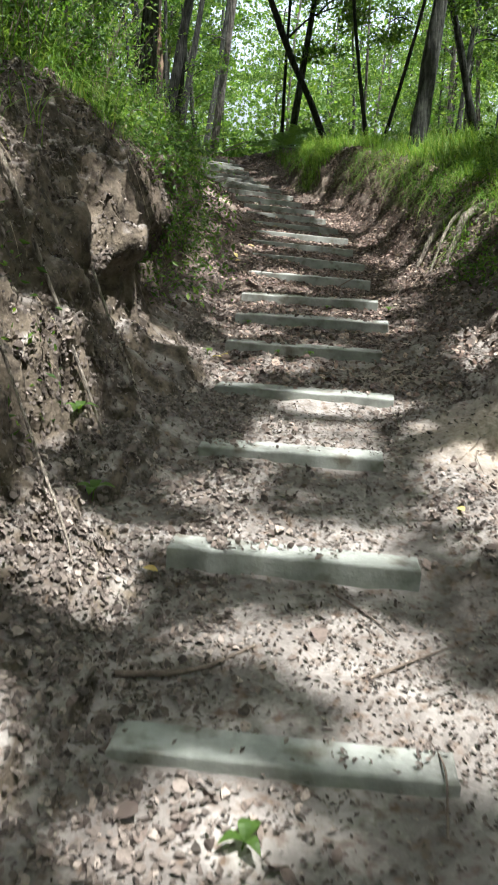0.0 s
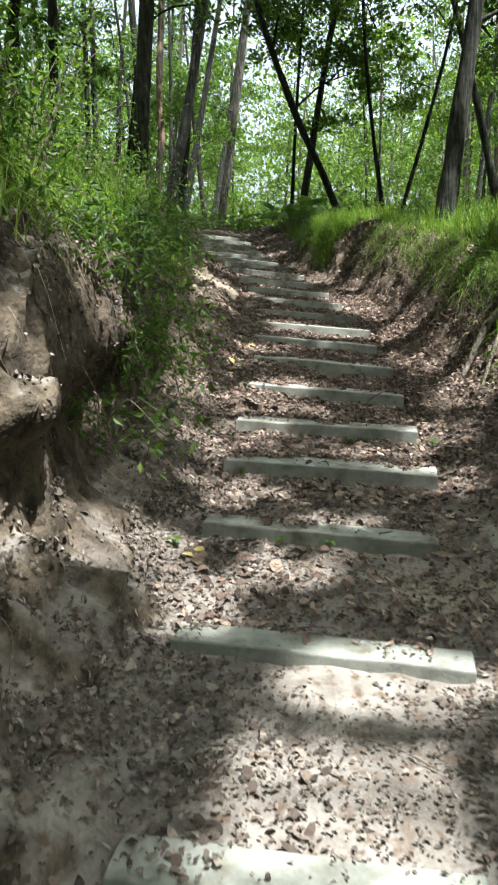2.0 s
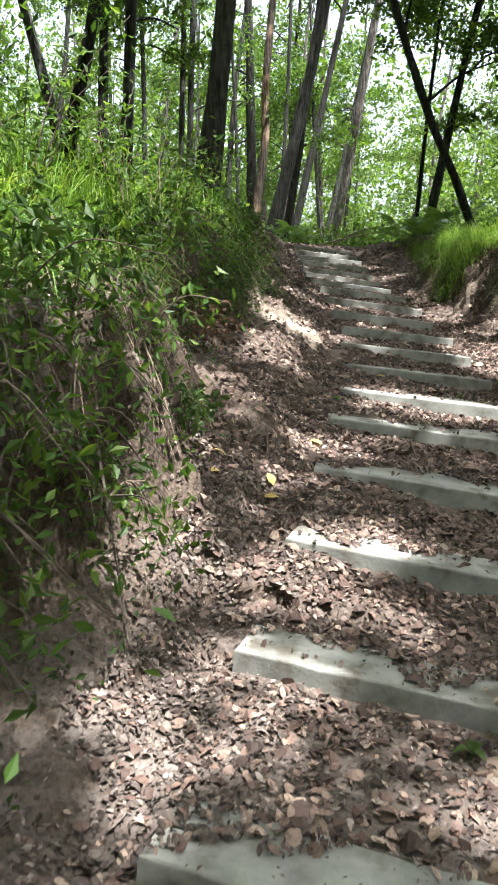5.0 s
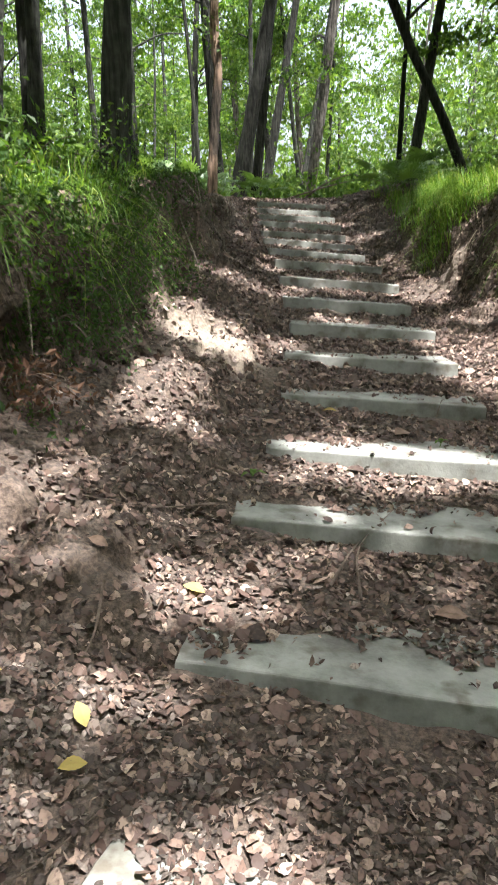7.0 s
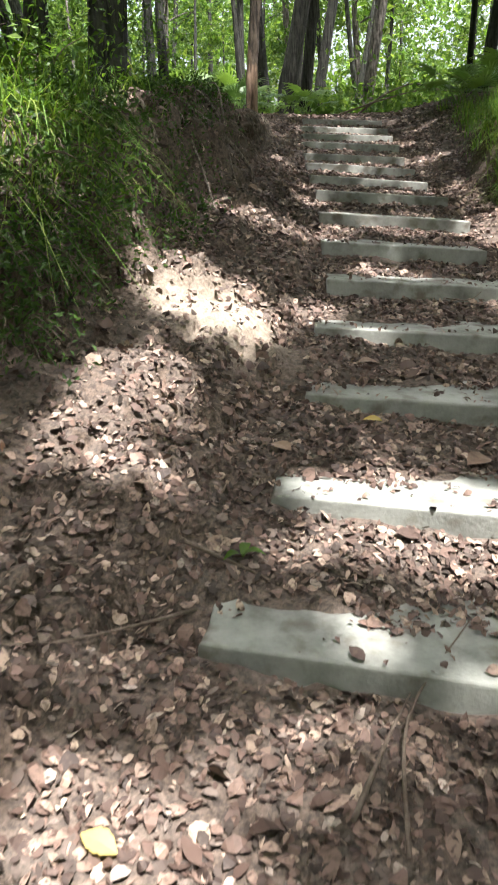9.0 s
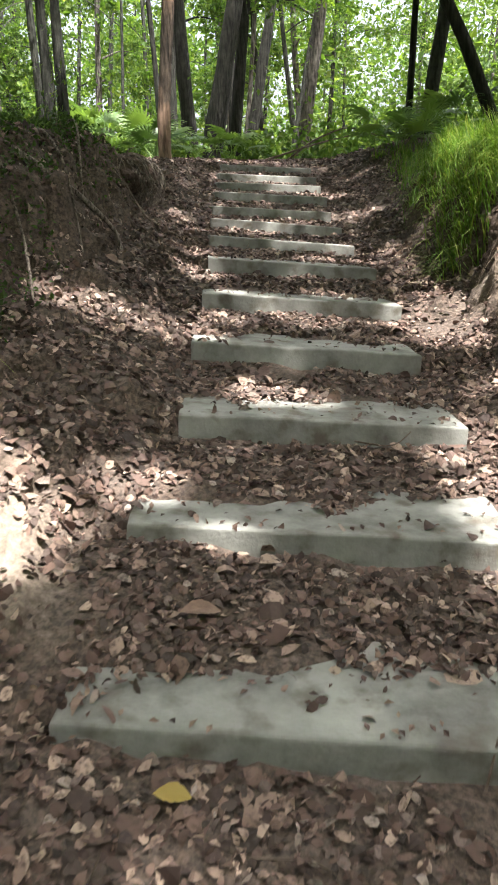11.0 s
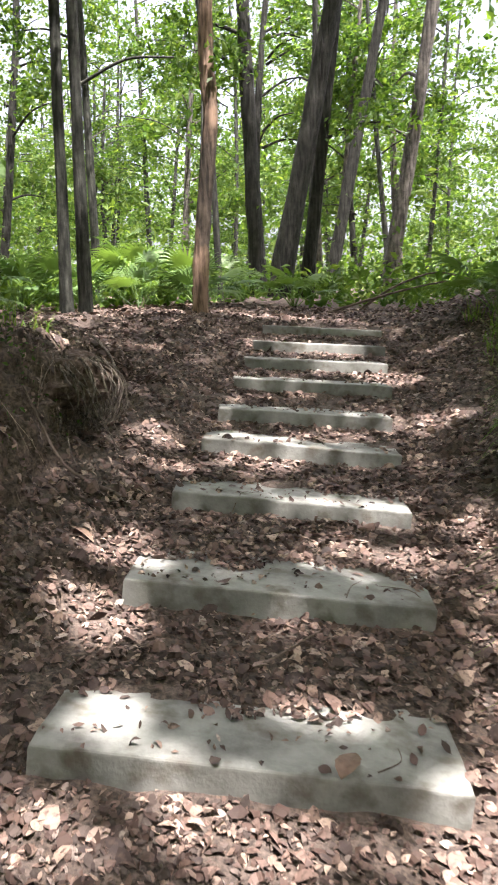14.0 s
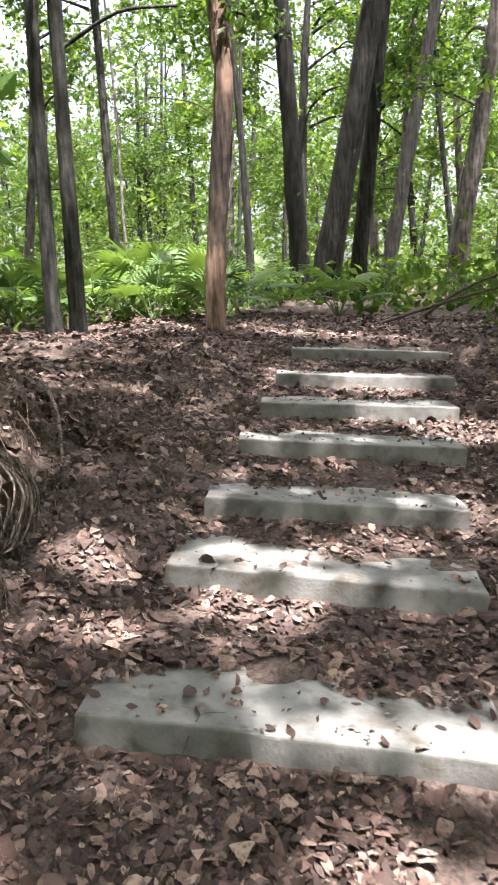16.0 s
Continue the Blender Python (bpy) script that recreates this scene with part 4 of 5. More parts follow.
# leafy weeds on the banks
p = np.concatenate([tufts(90, 44, 5.8, 9.0, 0.72, 1.9, -1, 0.09), tufts(26, 40, 6.9, 8.6, 0.55, 0.8, -1, 0.07), tufts(50, 36, 3.2, 5.8, 1.0, 2.4, -1, 0.10), tufts(14, 16, 1.2, 4.6, 0.6, 1.2, -1, 0.05), tufts(70, 40, 9.0, 13.0, 1.3, 2.6, -1, 0.11),
                    tufts(50, 36, 5.0, 9.5, 0.9, 2.6, 1, 0.11), tufts(130, 36, 6.2, 10.8, 0.7, 1.7, 1, 0.10), tufts(50, 30, 10.0, 15.0, 1.4, 3.0, 1, 0.11)])
p[:, 2] += np.abs(rng.normal(0, 0.09, len(p)))
tall = np.concatenate([tufts(70, 44, 5.6, 9.6, 1.35, 2.6, -1, 0.12), tufts(60, 40, 13.0, 17.6, 1.15, 2.6, -1, 0.12)])
tall[:, 2] += rng.uniform(0.05, 0.75, len(tall)) ** 1.3
p = np.concatenate([p, tall])
stuff("bank_weeds", *leaves(p, 0.05, 0.019), LEAF, "small-leaved green weeds on the banks", "weeds")
# mossy growth, its green darkened to stand in for shade on the bank
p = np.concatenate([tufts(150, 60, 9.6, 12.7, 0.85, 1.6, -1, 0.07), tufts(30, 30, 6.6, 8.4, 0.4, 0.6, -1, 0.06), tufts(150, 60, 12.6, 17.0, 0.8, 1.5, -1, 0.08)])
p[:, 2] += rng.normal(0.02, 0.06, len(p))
stuff("bank_moss", *leaves(p, 0.035, 0.02), SHADED_LEAF, "dark mossy growth on the shaded bank", "moss")


def bush(x, y, z, r, stems, count, size, mat, label, reach=(0, 0, 0.5)):
    """Arching stems with leaves along them."""
    root = tagged(new("bush"), label, "bush", "bushes on the banks")
    pts = []
    for k in range(stems):
        a = rng.uniform(0, 6.28)
        end = np.array([x, y, z]) + np.array([math.cos(a), math.sin(a), 0]) * r * rng.uniform(0.4, 1) + np.array(reach) * rng.uniform(0.5, 1.1)
        mid = (np.array([x, y, z]) + end) / 2 + [0, 0, r * 0.35]
        part("stem", tube_mesh("stem", [(x, y, z - 0.05), tuple(mid), tuple(end)], [0.004, 0.003, 0.0015], TWIG, 5, 0.05, k), root)
        s = rng.uniform(0.2, 1.05, (count // stems, 1))
        q = (1 - s) ** 2 * np.array([x, y, z]) + 2 * s * (1 - s) * mid + s * s * end
        pts.append(q + rng.normal(0, 0.05 + r * 0.07, q.shape))
    tagged(part("leaves", mesh("leaves", *leaves(np.concatenate(pts), size, size * 0.45), mat), root), kind="stuff")
    return root


for k in range(18):
    y = 5.9 + 3.0 * (k % 9) / 8 + rng.uniform(-0.15, 0.15)
    d = rng.uniform(0.55, 0.8) if k < 9 else rng.uniform(0.95, 1.7)
    x = float(left_edge(y)) - d
    bush(x, y, gz(x, y), rng.uniform(0.25, 0.42), 6, 170, 0.055, SHADED_LEAF if k % 3 else LEAF, "small leafy bush hanging over the bank", (0.16, -0.05, 0.14))
for k in range(13):
    y = 5.7 + 0.16 * k + rng.uniform(-0.1, 0.1)
    x = float(left_edge(y)) - rng.uniform(0.46, 0.62)
    bush(x, y, gz(x, y), rng.uniform(0.28, 0.42), 7, 160, 0.05, LEAF if k % 2 else YOUNG_LEAF, "leafy weeds trailing over the undercut bank", (0.2, -0.12, rng.uniform(-0.3, 0.05)))
for k in range(24):
    y = 4.6 + 0.24 * k + rng.uniform(-0.2, 0.2)
    x = float(left_edge(y)) - rng.uniform(0.95, 2.3)
    bush(x, y, gz(x, y), rng.uniform(0.35, 0.6), 8, 300, 0.055, YOUNG_LEAF if k % 3 else LEAF, "tall leafy green bush on top of the bank", (0.1, 0, rng.uniform(0.6, 1.1)))
for k in range(24):
    y = rng.uniform(2.5, 7.0)
    x = float(left_edge(y)) - rng.uniform(1.3, 2.6)
    bush(x, y, gz(x, y), rng.uniform(0.3, 0.5), 7, 240, 0.06, YOUNG_LEAF if k % 3 else LEAF, "sunlit green bush on top of the bank", (0.05, 0, 0.6))
for k in range(12):
    y = 9.6 + 0.26 * k
    x = float(left_edge(y)) - rng.uniform(1.1, 1.35)
    bush(x, y, gz(x, y), rng.uniform(0.2, 0.32), 6, 240, 0.045, SHADED_LEAF if k % 3 else LEAF, "green growth hanging on the bank, darkened as if in shade", (0.14, -0.05, -0.05))
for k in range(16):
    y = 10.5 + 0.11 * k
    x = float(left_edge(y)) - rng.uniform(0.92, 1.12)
    bush(x, y, gz(x, y), rng.uniform(0.16, 0.28), 7, 260, 0.032, SHADED_LEAF if k % 3 else LEAF, "mossy green growth draping the overhanging bank", (0.13, -0.08, rng.uniform(-0.3, -0.05)))
for k in range(12):
    y = rng.uniform(9.2, 14.5)
    x = float(left_edge(y)) - rng.uniform(1.5, 2.6)
    bush(x, y, gz(x, y), rng.uniform(0.3, 0.5), 7, 240, 0.06, YOUNG_LEAF if k % 2 else LEAF, "green bush among grass above the bank", (0.05, 0, 0.35))
for k in range(10):
    y = rng.uniform(6.0, 16.0)
    x = float(left_edge(y)) + 1.25 + rng.uniform(1.6, 3.2)
    bush(x, y, gz(x, y), rng.uniform(0.3, 0.5), 7, 240, 0.06, LEAF, "green bush on the grassy bank", (0, 0, 0.3))


for x, y, r in [(-0.86, 10.25, 0.2), (-0.80, 10.0, 0.16)]:
    bush(x, y, gz(x, y), r, 7, 130, 0.045, RUST, "withered reddish brown bush on the slope", (0.1, -0.05, 0.05))


# ---- palmettos ----
def frond_mesh(seed, blades_count=17):
    """A fan of pleated, drooping fingers."""
    dice_ = np.random.default_rng(seed)
    v, f = [], []
    for k in range(blades_count):
        a = math.radians(-105 + 210 * k / (blades_count - 1))
        l = 0.42 * (0.75 + 0.25 * math.cos(a)) * dice_.uniform(0.9, 1.08)
        dx, dy = math.sin(a), math.cos(a)
        sag = dice_.uniform(0.03, 0.12)
        i = len(v)
        for s, w, z in ((0.0, 0.006, 0.0), (0.45, 0.019, 0.012), (0.8, 0.012, -0.2 * sag), (1.0, 0.002, -sag)):
            v += [(dx * l * s - dy * w, dy * l * s + dx * w, z + 0.008), (dx * l * s + dy * w, dy * l * s - dx * w, z - 0.004)]
        f += [(i, i + 1, i + 3, i + 2), (i + 2, i + 3, i + 5, i + 4), (i + 4, i + 5, i + 7, i + 6)]
    me = bpy.data.meshes.new("frond")
    me.from_pydata(v, [], f)
    bm = bmesh.new()
    bm.from_mesh(me)
    bmesh.ops.pointmerge(bm, verts=[q for q in bm.verts if q.co.xy.length < 0.012], merge_co=(0, 0, 0))
    bm.to_mesh(me)
    bm.free()
    me.materials.append(PALM)
    return me


FRONDS = [frond_mesh(k) for k in range(4)]


def palmetto(x, y, size):
    root = tagged(new("palmetto"), "green saw palmetto with fan-shaped fronds", "palmetto", "palmettos behind the landing")
    z = gz(x, y)
    for k in range(9):
        a = k * 40 + rng.uniform(-15, 15)
        tilt = rng.uniform(15, 65)
        m = pose(x, y, z, 0, 0, a) @ pose(0, 0, 0, -tilt, 0, 0)
        stalk = 0.55 * size * rng.uniform(0.7, 1.2)
        tip = m @ Vector((0, 0, stalk))
        part("stalk", tube_mesh("stalk", [(x, y, z - 0.02), tuple((m @ Vector((0, 0, stalk * 0.5))) + Vector((0, 0, 0.04))), tuple(tip)], [0.008, 0.006, 0.005], PALM, 5, 0.02, k), root)
        fan = new("frond", FRONDS[k % 4])
        fan.parent = root
        fan.matrix_basis = Matrix.Translation(tip) @ pose(0, 0, 0, 0, 0, a) @ pose(0, 0, 0, 62 - tilt * 0.9 + rng.uniform(-12, 12), 0, 0) @ Matrix.Scale(size, 4)
    return root


for x, y, size in [(-3.1, 23.2, 1.0), (-3.9, 23.0, 1.1), (-4.7, 22.9, 1.1), (-5.5, 22.6, 1.2), (-4.3, 24.2, 1.2), (-5.2, 24.4, 1.2), (-3.4, 24.6, 1.1), (-6.2, 23.6, 1.2), (-2.9, 22.6, 0.8),
                   (-5.9, 21.4, 1.1), (-4.9, 20.6, 0.8), (-1.9, 23.6, 0.8), (1.1, 20.9, 0.8), (0.75, 21.6, 0.9), (1.5, 22.4, 1.0), (-6.6, 21.8, 1.2)]:
    palmetto(x, y, size)

# ---- dead leaves ----
def surface(x, y):
    """The top of the ground or of a step slab."""
    z = ground(x, y)
    for i in range(len(STEP_Y)):
        a = math.radians(STEP_TURN[i])
        dx, dy = x - STEP_X[i], y - STEP_Y[i]
        u, w = dx * math.cos(a) + dy * math.sin(a), -dx * math.sin(a) + dy * math.cos(a)
        on = (u > 0) & (u < STEP_LONG[i]) & (w > 0) & (w < STEP_DEEP[i])
        z = np.where(on, np.maximum(z, STEP_Z[i] - u * math.tan(math.radians(STEP_DROP[i]))), z)
    return z


def bare(x, y):
    """True on the part of each slab that feet keep clear."""
    out = np.zeros(len(x), bool)
    for i in range(len(STEP_Y)):
        a = math.radians(STEP_TURN[i])
        dx, dy = x - STEP_X[i], y - STEP_Y[i]
        u, w = dx * math.cos(a) + dy * math.sin(a), -dx * math.sin(a) + dy * math.cos(a)
        clear = (0.6 if i < 8 else 0.75) * STEP_DEEP[i] * np.clip((0.45 if 7 < i < 13 else 0.8) + 0.7 * u / STEP_LONG[i], 0.45, 1) + 0.08 * np.sin(u * 7 + i * 2.1) + 0.05 * np.sin(u * 17 + i)
        out |= (u > -0.01) & (u < STEP_LONG[i] + 0.01) & (w > -0.03) & (w < clear)
    return out


def scatter(n, y0, y1, left, right):
    y = rng.uniform(y0, y1, n)
    x = left_edge(y) + rng.uniform(-left, 1.25 + right, n)
    return x, y


def litter(name, n, y0, y1, left, right, size, mat, label, patchy, keep_bare=0.04, steepest=(0.2, 0.7)):
    x, y = scatter(n, y0, y1, left, right)
    ok = ~bare(x, y) | (rng.random(n) < keep_bare)
    ok &= waves(x, y, 0.8, 31) > rng.uniform(-1.6, 1.2, n) * patchy - (1 - patchy)
    nrm = slope(x, y)
    ok &= nrm[:, 2] > rng.uniform(*steepest, n)
    low, high = hollow(x, y)
    ok &= (low + high < 0.5) | (rng.random(n) < 0.6)
    for sx, sy, a, b in ((-0.47, 12.15, 0.32, 0.36), (1.3, 3.7, 0.5, 0.6), (1.15, 15.3, 0.3, 0.35)):
        ok &= (((x - sx) / a) ** 2 + ((y - sy) / b) ** 2 > rng.uniform(0.5, 1.3, n)) | (rng.random(n) < 0.12)
    x, y, nrm = x[ok], y[ok], nrm[ok]
    top = surface(x, y)
    p = np.where((top > ground(x, y) + 0.001)[:, None], np.stack([x, y, top], 1), skin(x, y)) + nrm * rng.uniform(0.002, 0.016, (len(x), 1))
    shape = leaves(p, size, size * 0.6, 0.55) if size < 0.025 else curled(p, size, nrm)
    stuff(name, *shape, mat, label, "dead leaves")


litter("leaf_litter", 27000, 6.0, 23.0, 1.6, 1.3, 0.05, LITTER, "brown dead leaves covering the trail", 0.3)
litter("leaf_litter", 30000, 8.0, 17.5, 1.5, 1.0, 0.042, LITTER, "brown dead leaves covering the trail", 0.12)
litter("leaf_litter", 22000, 16.0, 23.6, 3.2, 1.4, 0.052, LITTER, "brown dead leaves covering the landing", 0.25)
litter("old_leaf_litter", 11000, 0.6, 7.0, 1.6, 0.3, 0.024, PALE_LITTER, "grey-brown dead leaves and debris on sandy soil", 0.75, 0.02)
litter("old_leaf_litter", 3000, 0.6, 6.5, 1.5, -0.7, 0.04, GREY_LITTER, "brown dead leaves beside the steps", 0.6, 0.02)
litter("old_leaf_litter", 6000, 4.5, 9.0, 0.0, 1.2, 0.045, LITTER, "brown dead leaves at the foot of the bank", 0.6, 0.02)
litter("old_leaf_litter", 20000, 6.0, 22.5, 1.6, 1.2, 0.04, GREY_LITTER, "grey-brown dead leaves on the trail", 0.4)
litter("bank_debris", 26000, 1.0, 9.0, 1.9, -1.0, 0.032, PALE_LITTER, "grey dead leaves and bits caught on the clay bank", 0.5, 0.02, (0.0, 0.5))
litter("bank_debris", 16000, 2.5, 9.5, -0.9, 1.9, 0.034, GREY_LITTER, "dark dead leaves on the slope beside the steps", 0.75, 0.02, (0.0, 0.5))
litter("bank_debris", 12000, 8.5, 15.5, -1.2, 1.3, 0.042, LITTER, "brown dead leaves on the slope below the grass", 0.5, 0.02, (0.0, 0.5))
litter("bank_debris", 9000, 8.5, 18.0, 1.8, 0.0, 0.036, GREY_LITTER, "grey dead leaves caught on the bank", 0.5, 0.02, (0.0, 0.5))
litter("bank_debris", 24000, 1.0, 9.0, 1.15, -1.4, 0.026, PALE_LITTER, "grey dead leaves and bits caught on the clay bank", 0.6, 0.02, (0.0, 0.3))
litter("leaf_litter", 2200, 12.0, 22.0, 1.6, 0.5, 0.075, LITTER, "larger brown dead leaves among the litter", 0.3, 0.01)
litter("leaf_crumbs", 60000, 0.6, 9.0, 1.4, 1.2, 0.018, PALE_LITTER, "crumbled leaf bits on the soil", 0.5, 0.10)
litter("leaf_crumbs", 56000, 7.0, 21.5, 1.5, 1.0, 0.024, LITTER, "crumbled leaf bits on the trail", 0.4, 0.12)

# the wood's floor above the gully
x, y = rng.uniform(-13, 13, 34000), rng.uniform(-5, 30, 34000)
u = x - left_edge(y)
ok = ((u < -1.7) | (u > 3.0)) & ((y < 22.5) | (np.abs(x) > 2))
p = skin(x[ok], y[ok]) + [0, 0, 0.015]
stuff("leaf_litter", *leaves(p, 0.11, 0.07, 0.6), LITTER, "brown dead leaves on the wood's floor", "dead leaves")
p = clumped(12000, 260, ((-13, -5.0, 0.0), (13, 23, 0.15)), (0.35, 0.35, 0.16))
u = p[:, 0] - left_edge(p[:, 1])
p = p[(u < -2.6) | (u > 3.4)]
stuff("low_undergrowth", *leaves(p, 0.12, 0.07), LEAF, "low green undergrowth on the wood's floor", "undergrowth")


def fallen_leaf(x, y, size, mat, label, turn):
    """One large leaf with a midrib fold and a wavy outline."""
    v, f = [], []
    for k in range(15):
        s = k / 14
        w = math.sin(math.pi * min(1, s * 1.02)) ** 0.9 * 0.3 * (1 + 0.06 * math.sin(s * 31))
        z = 0.10 * math.sin(s * 3.1)
        v += [(-w, s - 0.5, z + 0.10 * w), (0, s - 0.5, z - 0.01), (w, s - 0.5, z + 0.16 * w)]
    for k in range(14):
        i = k * 3
        f += [(i, i + 1, i + 4, i + 3), (i + 1, i + 2, i + 5, i + 4)]
    me = bpy.data.meshes.new("fallen_leaf")
    me.from_pydata(v, [], f)
    me.materials.append(mat)
    ob = new("fallen_leaf", me)
    nrm = Vector([float(c) for c in slope(np.array([x]), np.array([y]))[0]])
    ob.matrix_world = Matrix.Translation((x, y, float(surface(np.array([x]), np.array([y]))[0]) + 0.022)) @ nrm.to_track_quat("Z", "Y").to_matrix().to_4x4() @ pose(0, 0, 0, 0, 0, turn) @ Matrix.Scale(size, 4)
    return tagged(ob, label, "leaf", "large fallen leaves")


for x, y, size, mat, label, turn in [
        (0.37, 11.68, 0.085, YELLOW, "bright yellow fallen leaf on the trail", 70), (0.30, 12.23, 0.12, BROWN, "large tan fallen leaf on the trail", 30),
        (0.80, 11.46, 0.15, BROWN, "long brown fallen leaf in front of a step", 75), (-0.35, 2.54, 0.06, YELLOW, "small yellow leaf beside a step", 20),
        (0.84, 2.9, 0.05, YELLOW, "small yellow leaf on sand", 100), (-0.42, 8.9, 0.08, YELLOW, "yellow fallen leaf among brown litter", 10),
        (-0.40, 8.7, 0.07, YELLOW, "yellow fallen leaf among brown litter", 80), (-0.32, 9.55, 0.08, BROWN, "tan fallen leaf among litter", 40),
        (-0.22, 5.3, 0.08, YELLOW, "yellow fallen leaf beside a step", 80), (-0.3, 5.0, 0.07, BROWN, "tan fallen leaf beside a step", 15), (0.95, 9.75, 0.13, BROWN, "brown fallen leaf in front of a step", 60),
        (0.06, 11.25, 0.11, BROWN, "pale tan fallen leaf beside a step", 35), (0.02, 9.58, 0.09, YELLOW, "pale yellow fallen leaf on the trail", 25), (0.25, 9.42, 0.07, BROWN, "pale tan fallen leaf on the trail", 60), (-0.15, 8.9, 0.08, YELLOW, "yellow fallen leaf among brown litter", 5), (-0.12, 8.75, 0.08, YELLOW, "yellow fallen leaf among brown litter", 85), (-0.17, 5.37, 0.08, YELLOW, "orange-yellow fallen leaf beside a step", 80), (0.93, 5.39, 0.09, BROWN, "reddish brown fallen leaf", 50),
        (-0.85, 16.2, 0.13, BROWN, "tan fallen leaf beside a step", -20), (-0.9, 15.0, 0.10, BROWN, "tan fallen leaf beside the steps", 50), (0.5, 15.3, 0.12, BROWN, "tan fallen leaf on the trail", 20)]:
    fallen_leaf(x, y, size, mat, label, turn)


# ---- twigs, roots, and the rest ----
def stick(name, points, thick, label, category, mat=TWIG, group="twigs on the ground"):
    pts = []
    for x, y, up in points:
        pts.append((x, y, float(surface(np.array([x]), np.array([y]))[0]) + up))
    return tagged(new(name, tube_mesh(name, pts, np.linspace(thick, thick * 0.35, len(pts)), mat, 6, 0.12, len(pts))), label, category, group)


for pts, thick in [([(-0.38, 1.95, 0.01), (-0.15, 2.0, 0.012), (0.02, 2.12, 0.008)], 0.012), ([(0.85, 2.05, 0.03), (1.05, 2.15, 0.03), (1.3, 2.2, 0.05)], 0.02),
                   ([(0.35, 2.0, 0.006), (0.5, 2.1, 0.012), (0.62, 2.16, 0.006)], 0.006), ([(0.3, 2.45, 0.006), (0.4, 2.3, 0.01), (0.47, 2.2, 0.006)], 0.005),
                   ([(0.35, 1.15, 0.006), (0.5, 1.25, 0.01), (0.62, 1.4, 0.006)], 0.006), ([(0.0, 10.32, 0.02), (-0.25, 10.0, 0.02), (-0.45, 9.75, 0.01)], 0.005),
                   ([(0.5, 9.8, 0.02), (0.56, 10.05, 0.03), (0.6, 10.22, 0.02)], 0.007), ([(0.62, 9.75, 0.02), (0.58, 10.1, 0.04), (0.75, 10.5, 0.02)], 0.006),
                   ([(-0.1, 10.5, 0.02), (0.05, 10.52, 0.02), (0.2, 10.5, 0.02)], 0.008), ([(0.1, 15.7, 0.02), (0.2, 15.9, 0.03), (0.25, 16.1, 0.01)], 0.007),
                   ([(-0.95, 16.75, 0.02), (-1.2, 16.62, 0.03), (-1.42, 16.66, 0.02)], 0.012), ([(0.9, 8.1, 0.03), (1.15, 8.3, 0.05), (1.4, 8.35, 0.03)], 0.008), ([(-0.25, 9.4, 0.02), (-0.2, 9.15, 0.03), (-0.25, 8.9, 0.01)], 0.006)]:
    stick("twig", pts, thick, "thin dry brown twig lying on the trail", "twig")
strew = random.Random(41)
for k in range(44):
    y = strew.uniform(1.2, 20.0)
    x = float(left_edge(y)) + strew.uniform(-0.7, 1.6)
    a, long = strew.uniform(0, 6.28), strew.uniform(0.12, 0.34)
    bend = strew.uniform(-0.3, 0.3) * long
    cx, cy = math.cos(a), math.sin(a)
    stick("twig", [(x, y, 0.012), (x + 0.5 * long * cx - bend * cy, y + 0.5 * long * cy + bend * cx, 0.022), (x + long * cx, y + long * cy, 0.012)], strew.uniform(0.0022, 0.0045), "thin dry brown twig lying on the trail", "twig")
for x0, y0, x1, y1, thick, up in [(1.98, 8.5, 1.78, 8.38, 0.04, 0.12), (2.15, 8.05, 1.98, 7.92, 0.05, 0.12), (2.1, 8.3, 1.85, 8.0, 0.022, 0.1)]:
    stick("root", [(x0 + 0.25, y0 + 0.1, -0.02), (x0, y0, up), ((x0 + x1) / 2, (y0 + y1) / 2, up * 0.9), (x1, y1, 0.02), (x1 - 0.08, y1 - 0.1, -0.06)], thick, "pale gnarled root bared on the clay bank", "root", ROOT, "bared roots")
for x0, y0, x1, y1, thick in [(-2.3, 18.9, -1.75, 18.3, 0.014), (-1.35, 14.75, -1.02, 15.5, 0.028), (-1.6, 16.2, -1.25, 15.5, 0.012), (-1.35, 14.6, -0.95, 14.0, 0.012), (-1.45, 15.4, -1.0, 14.8, 0.012), (-1.5, 13.6, -1.0, 13.3, 0.018),
                              (-1.1, 3.6, -0.65, 3.3, 0.014), (-1.0, 2.9, -0.6, 2.4, 0.010), (-0.95, 4.3, -0.62, 4.0, 0.012), (-1.1, 7.9, -0.45, 7.5, 0.010), (-1.3, 10.9, -0.95, 10.5, 0.010)]:
    stick("root", [(x0 - 0.15, y0 + 0.1, -0.02), (x0, y0, 0.07), ((x0 + x1) / 2 + 0.04, (y0 + y1) / 2, 0.10), (x1, y1, 0.05), (x1 + 0.05, y1 - 0.12, -0.03)], thick, "thin root hanging from the eroded bank", "root", ROOT, "bared roots")
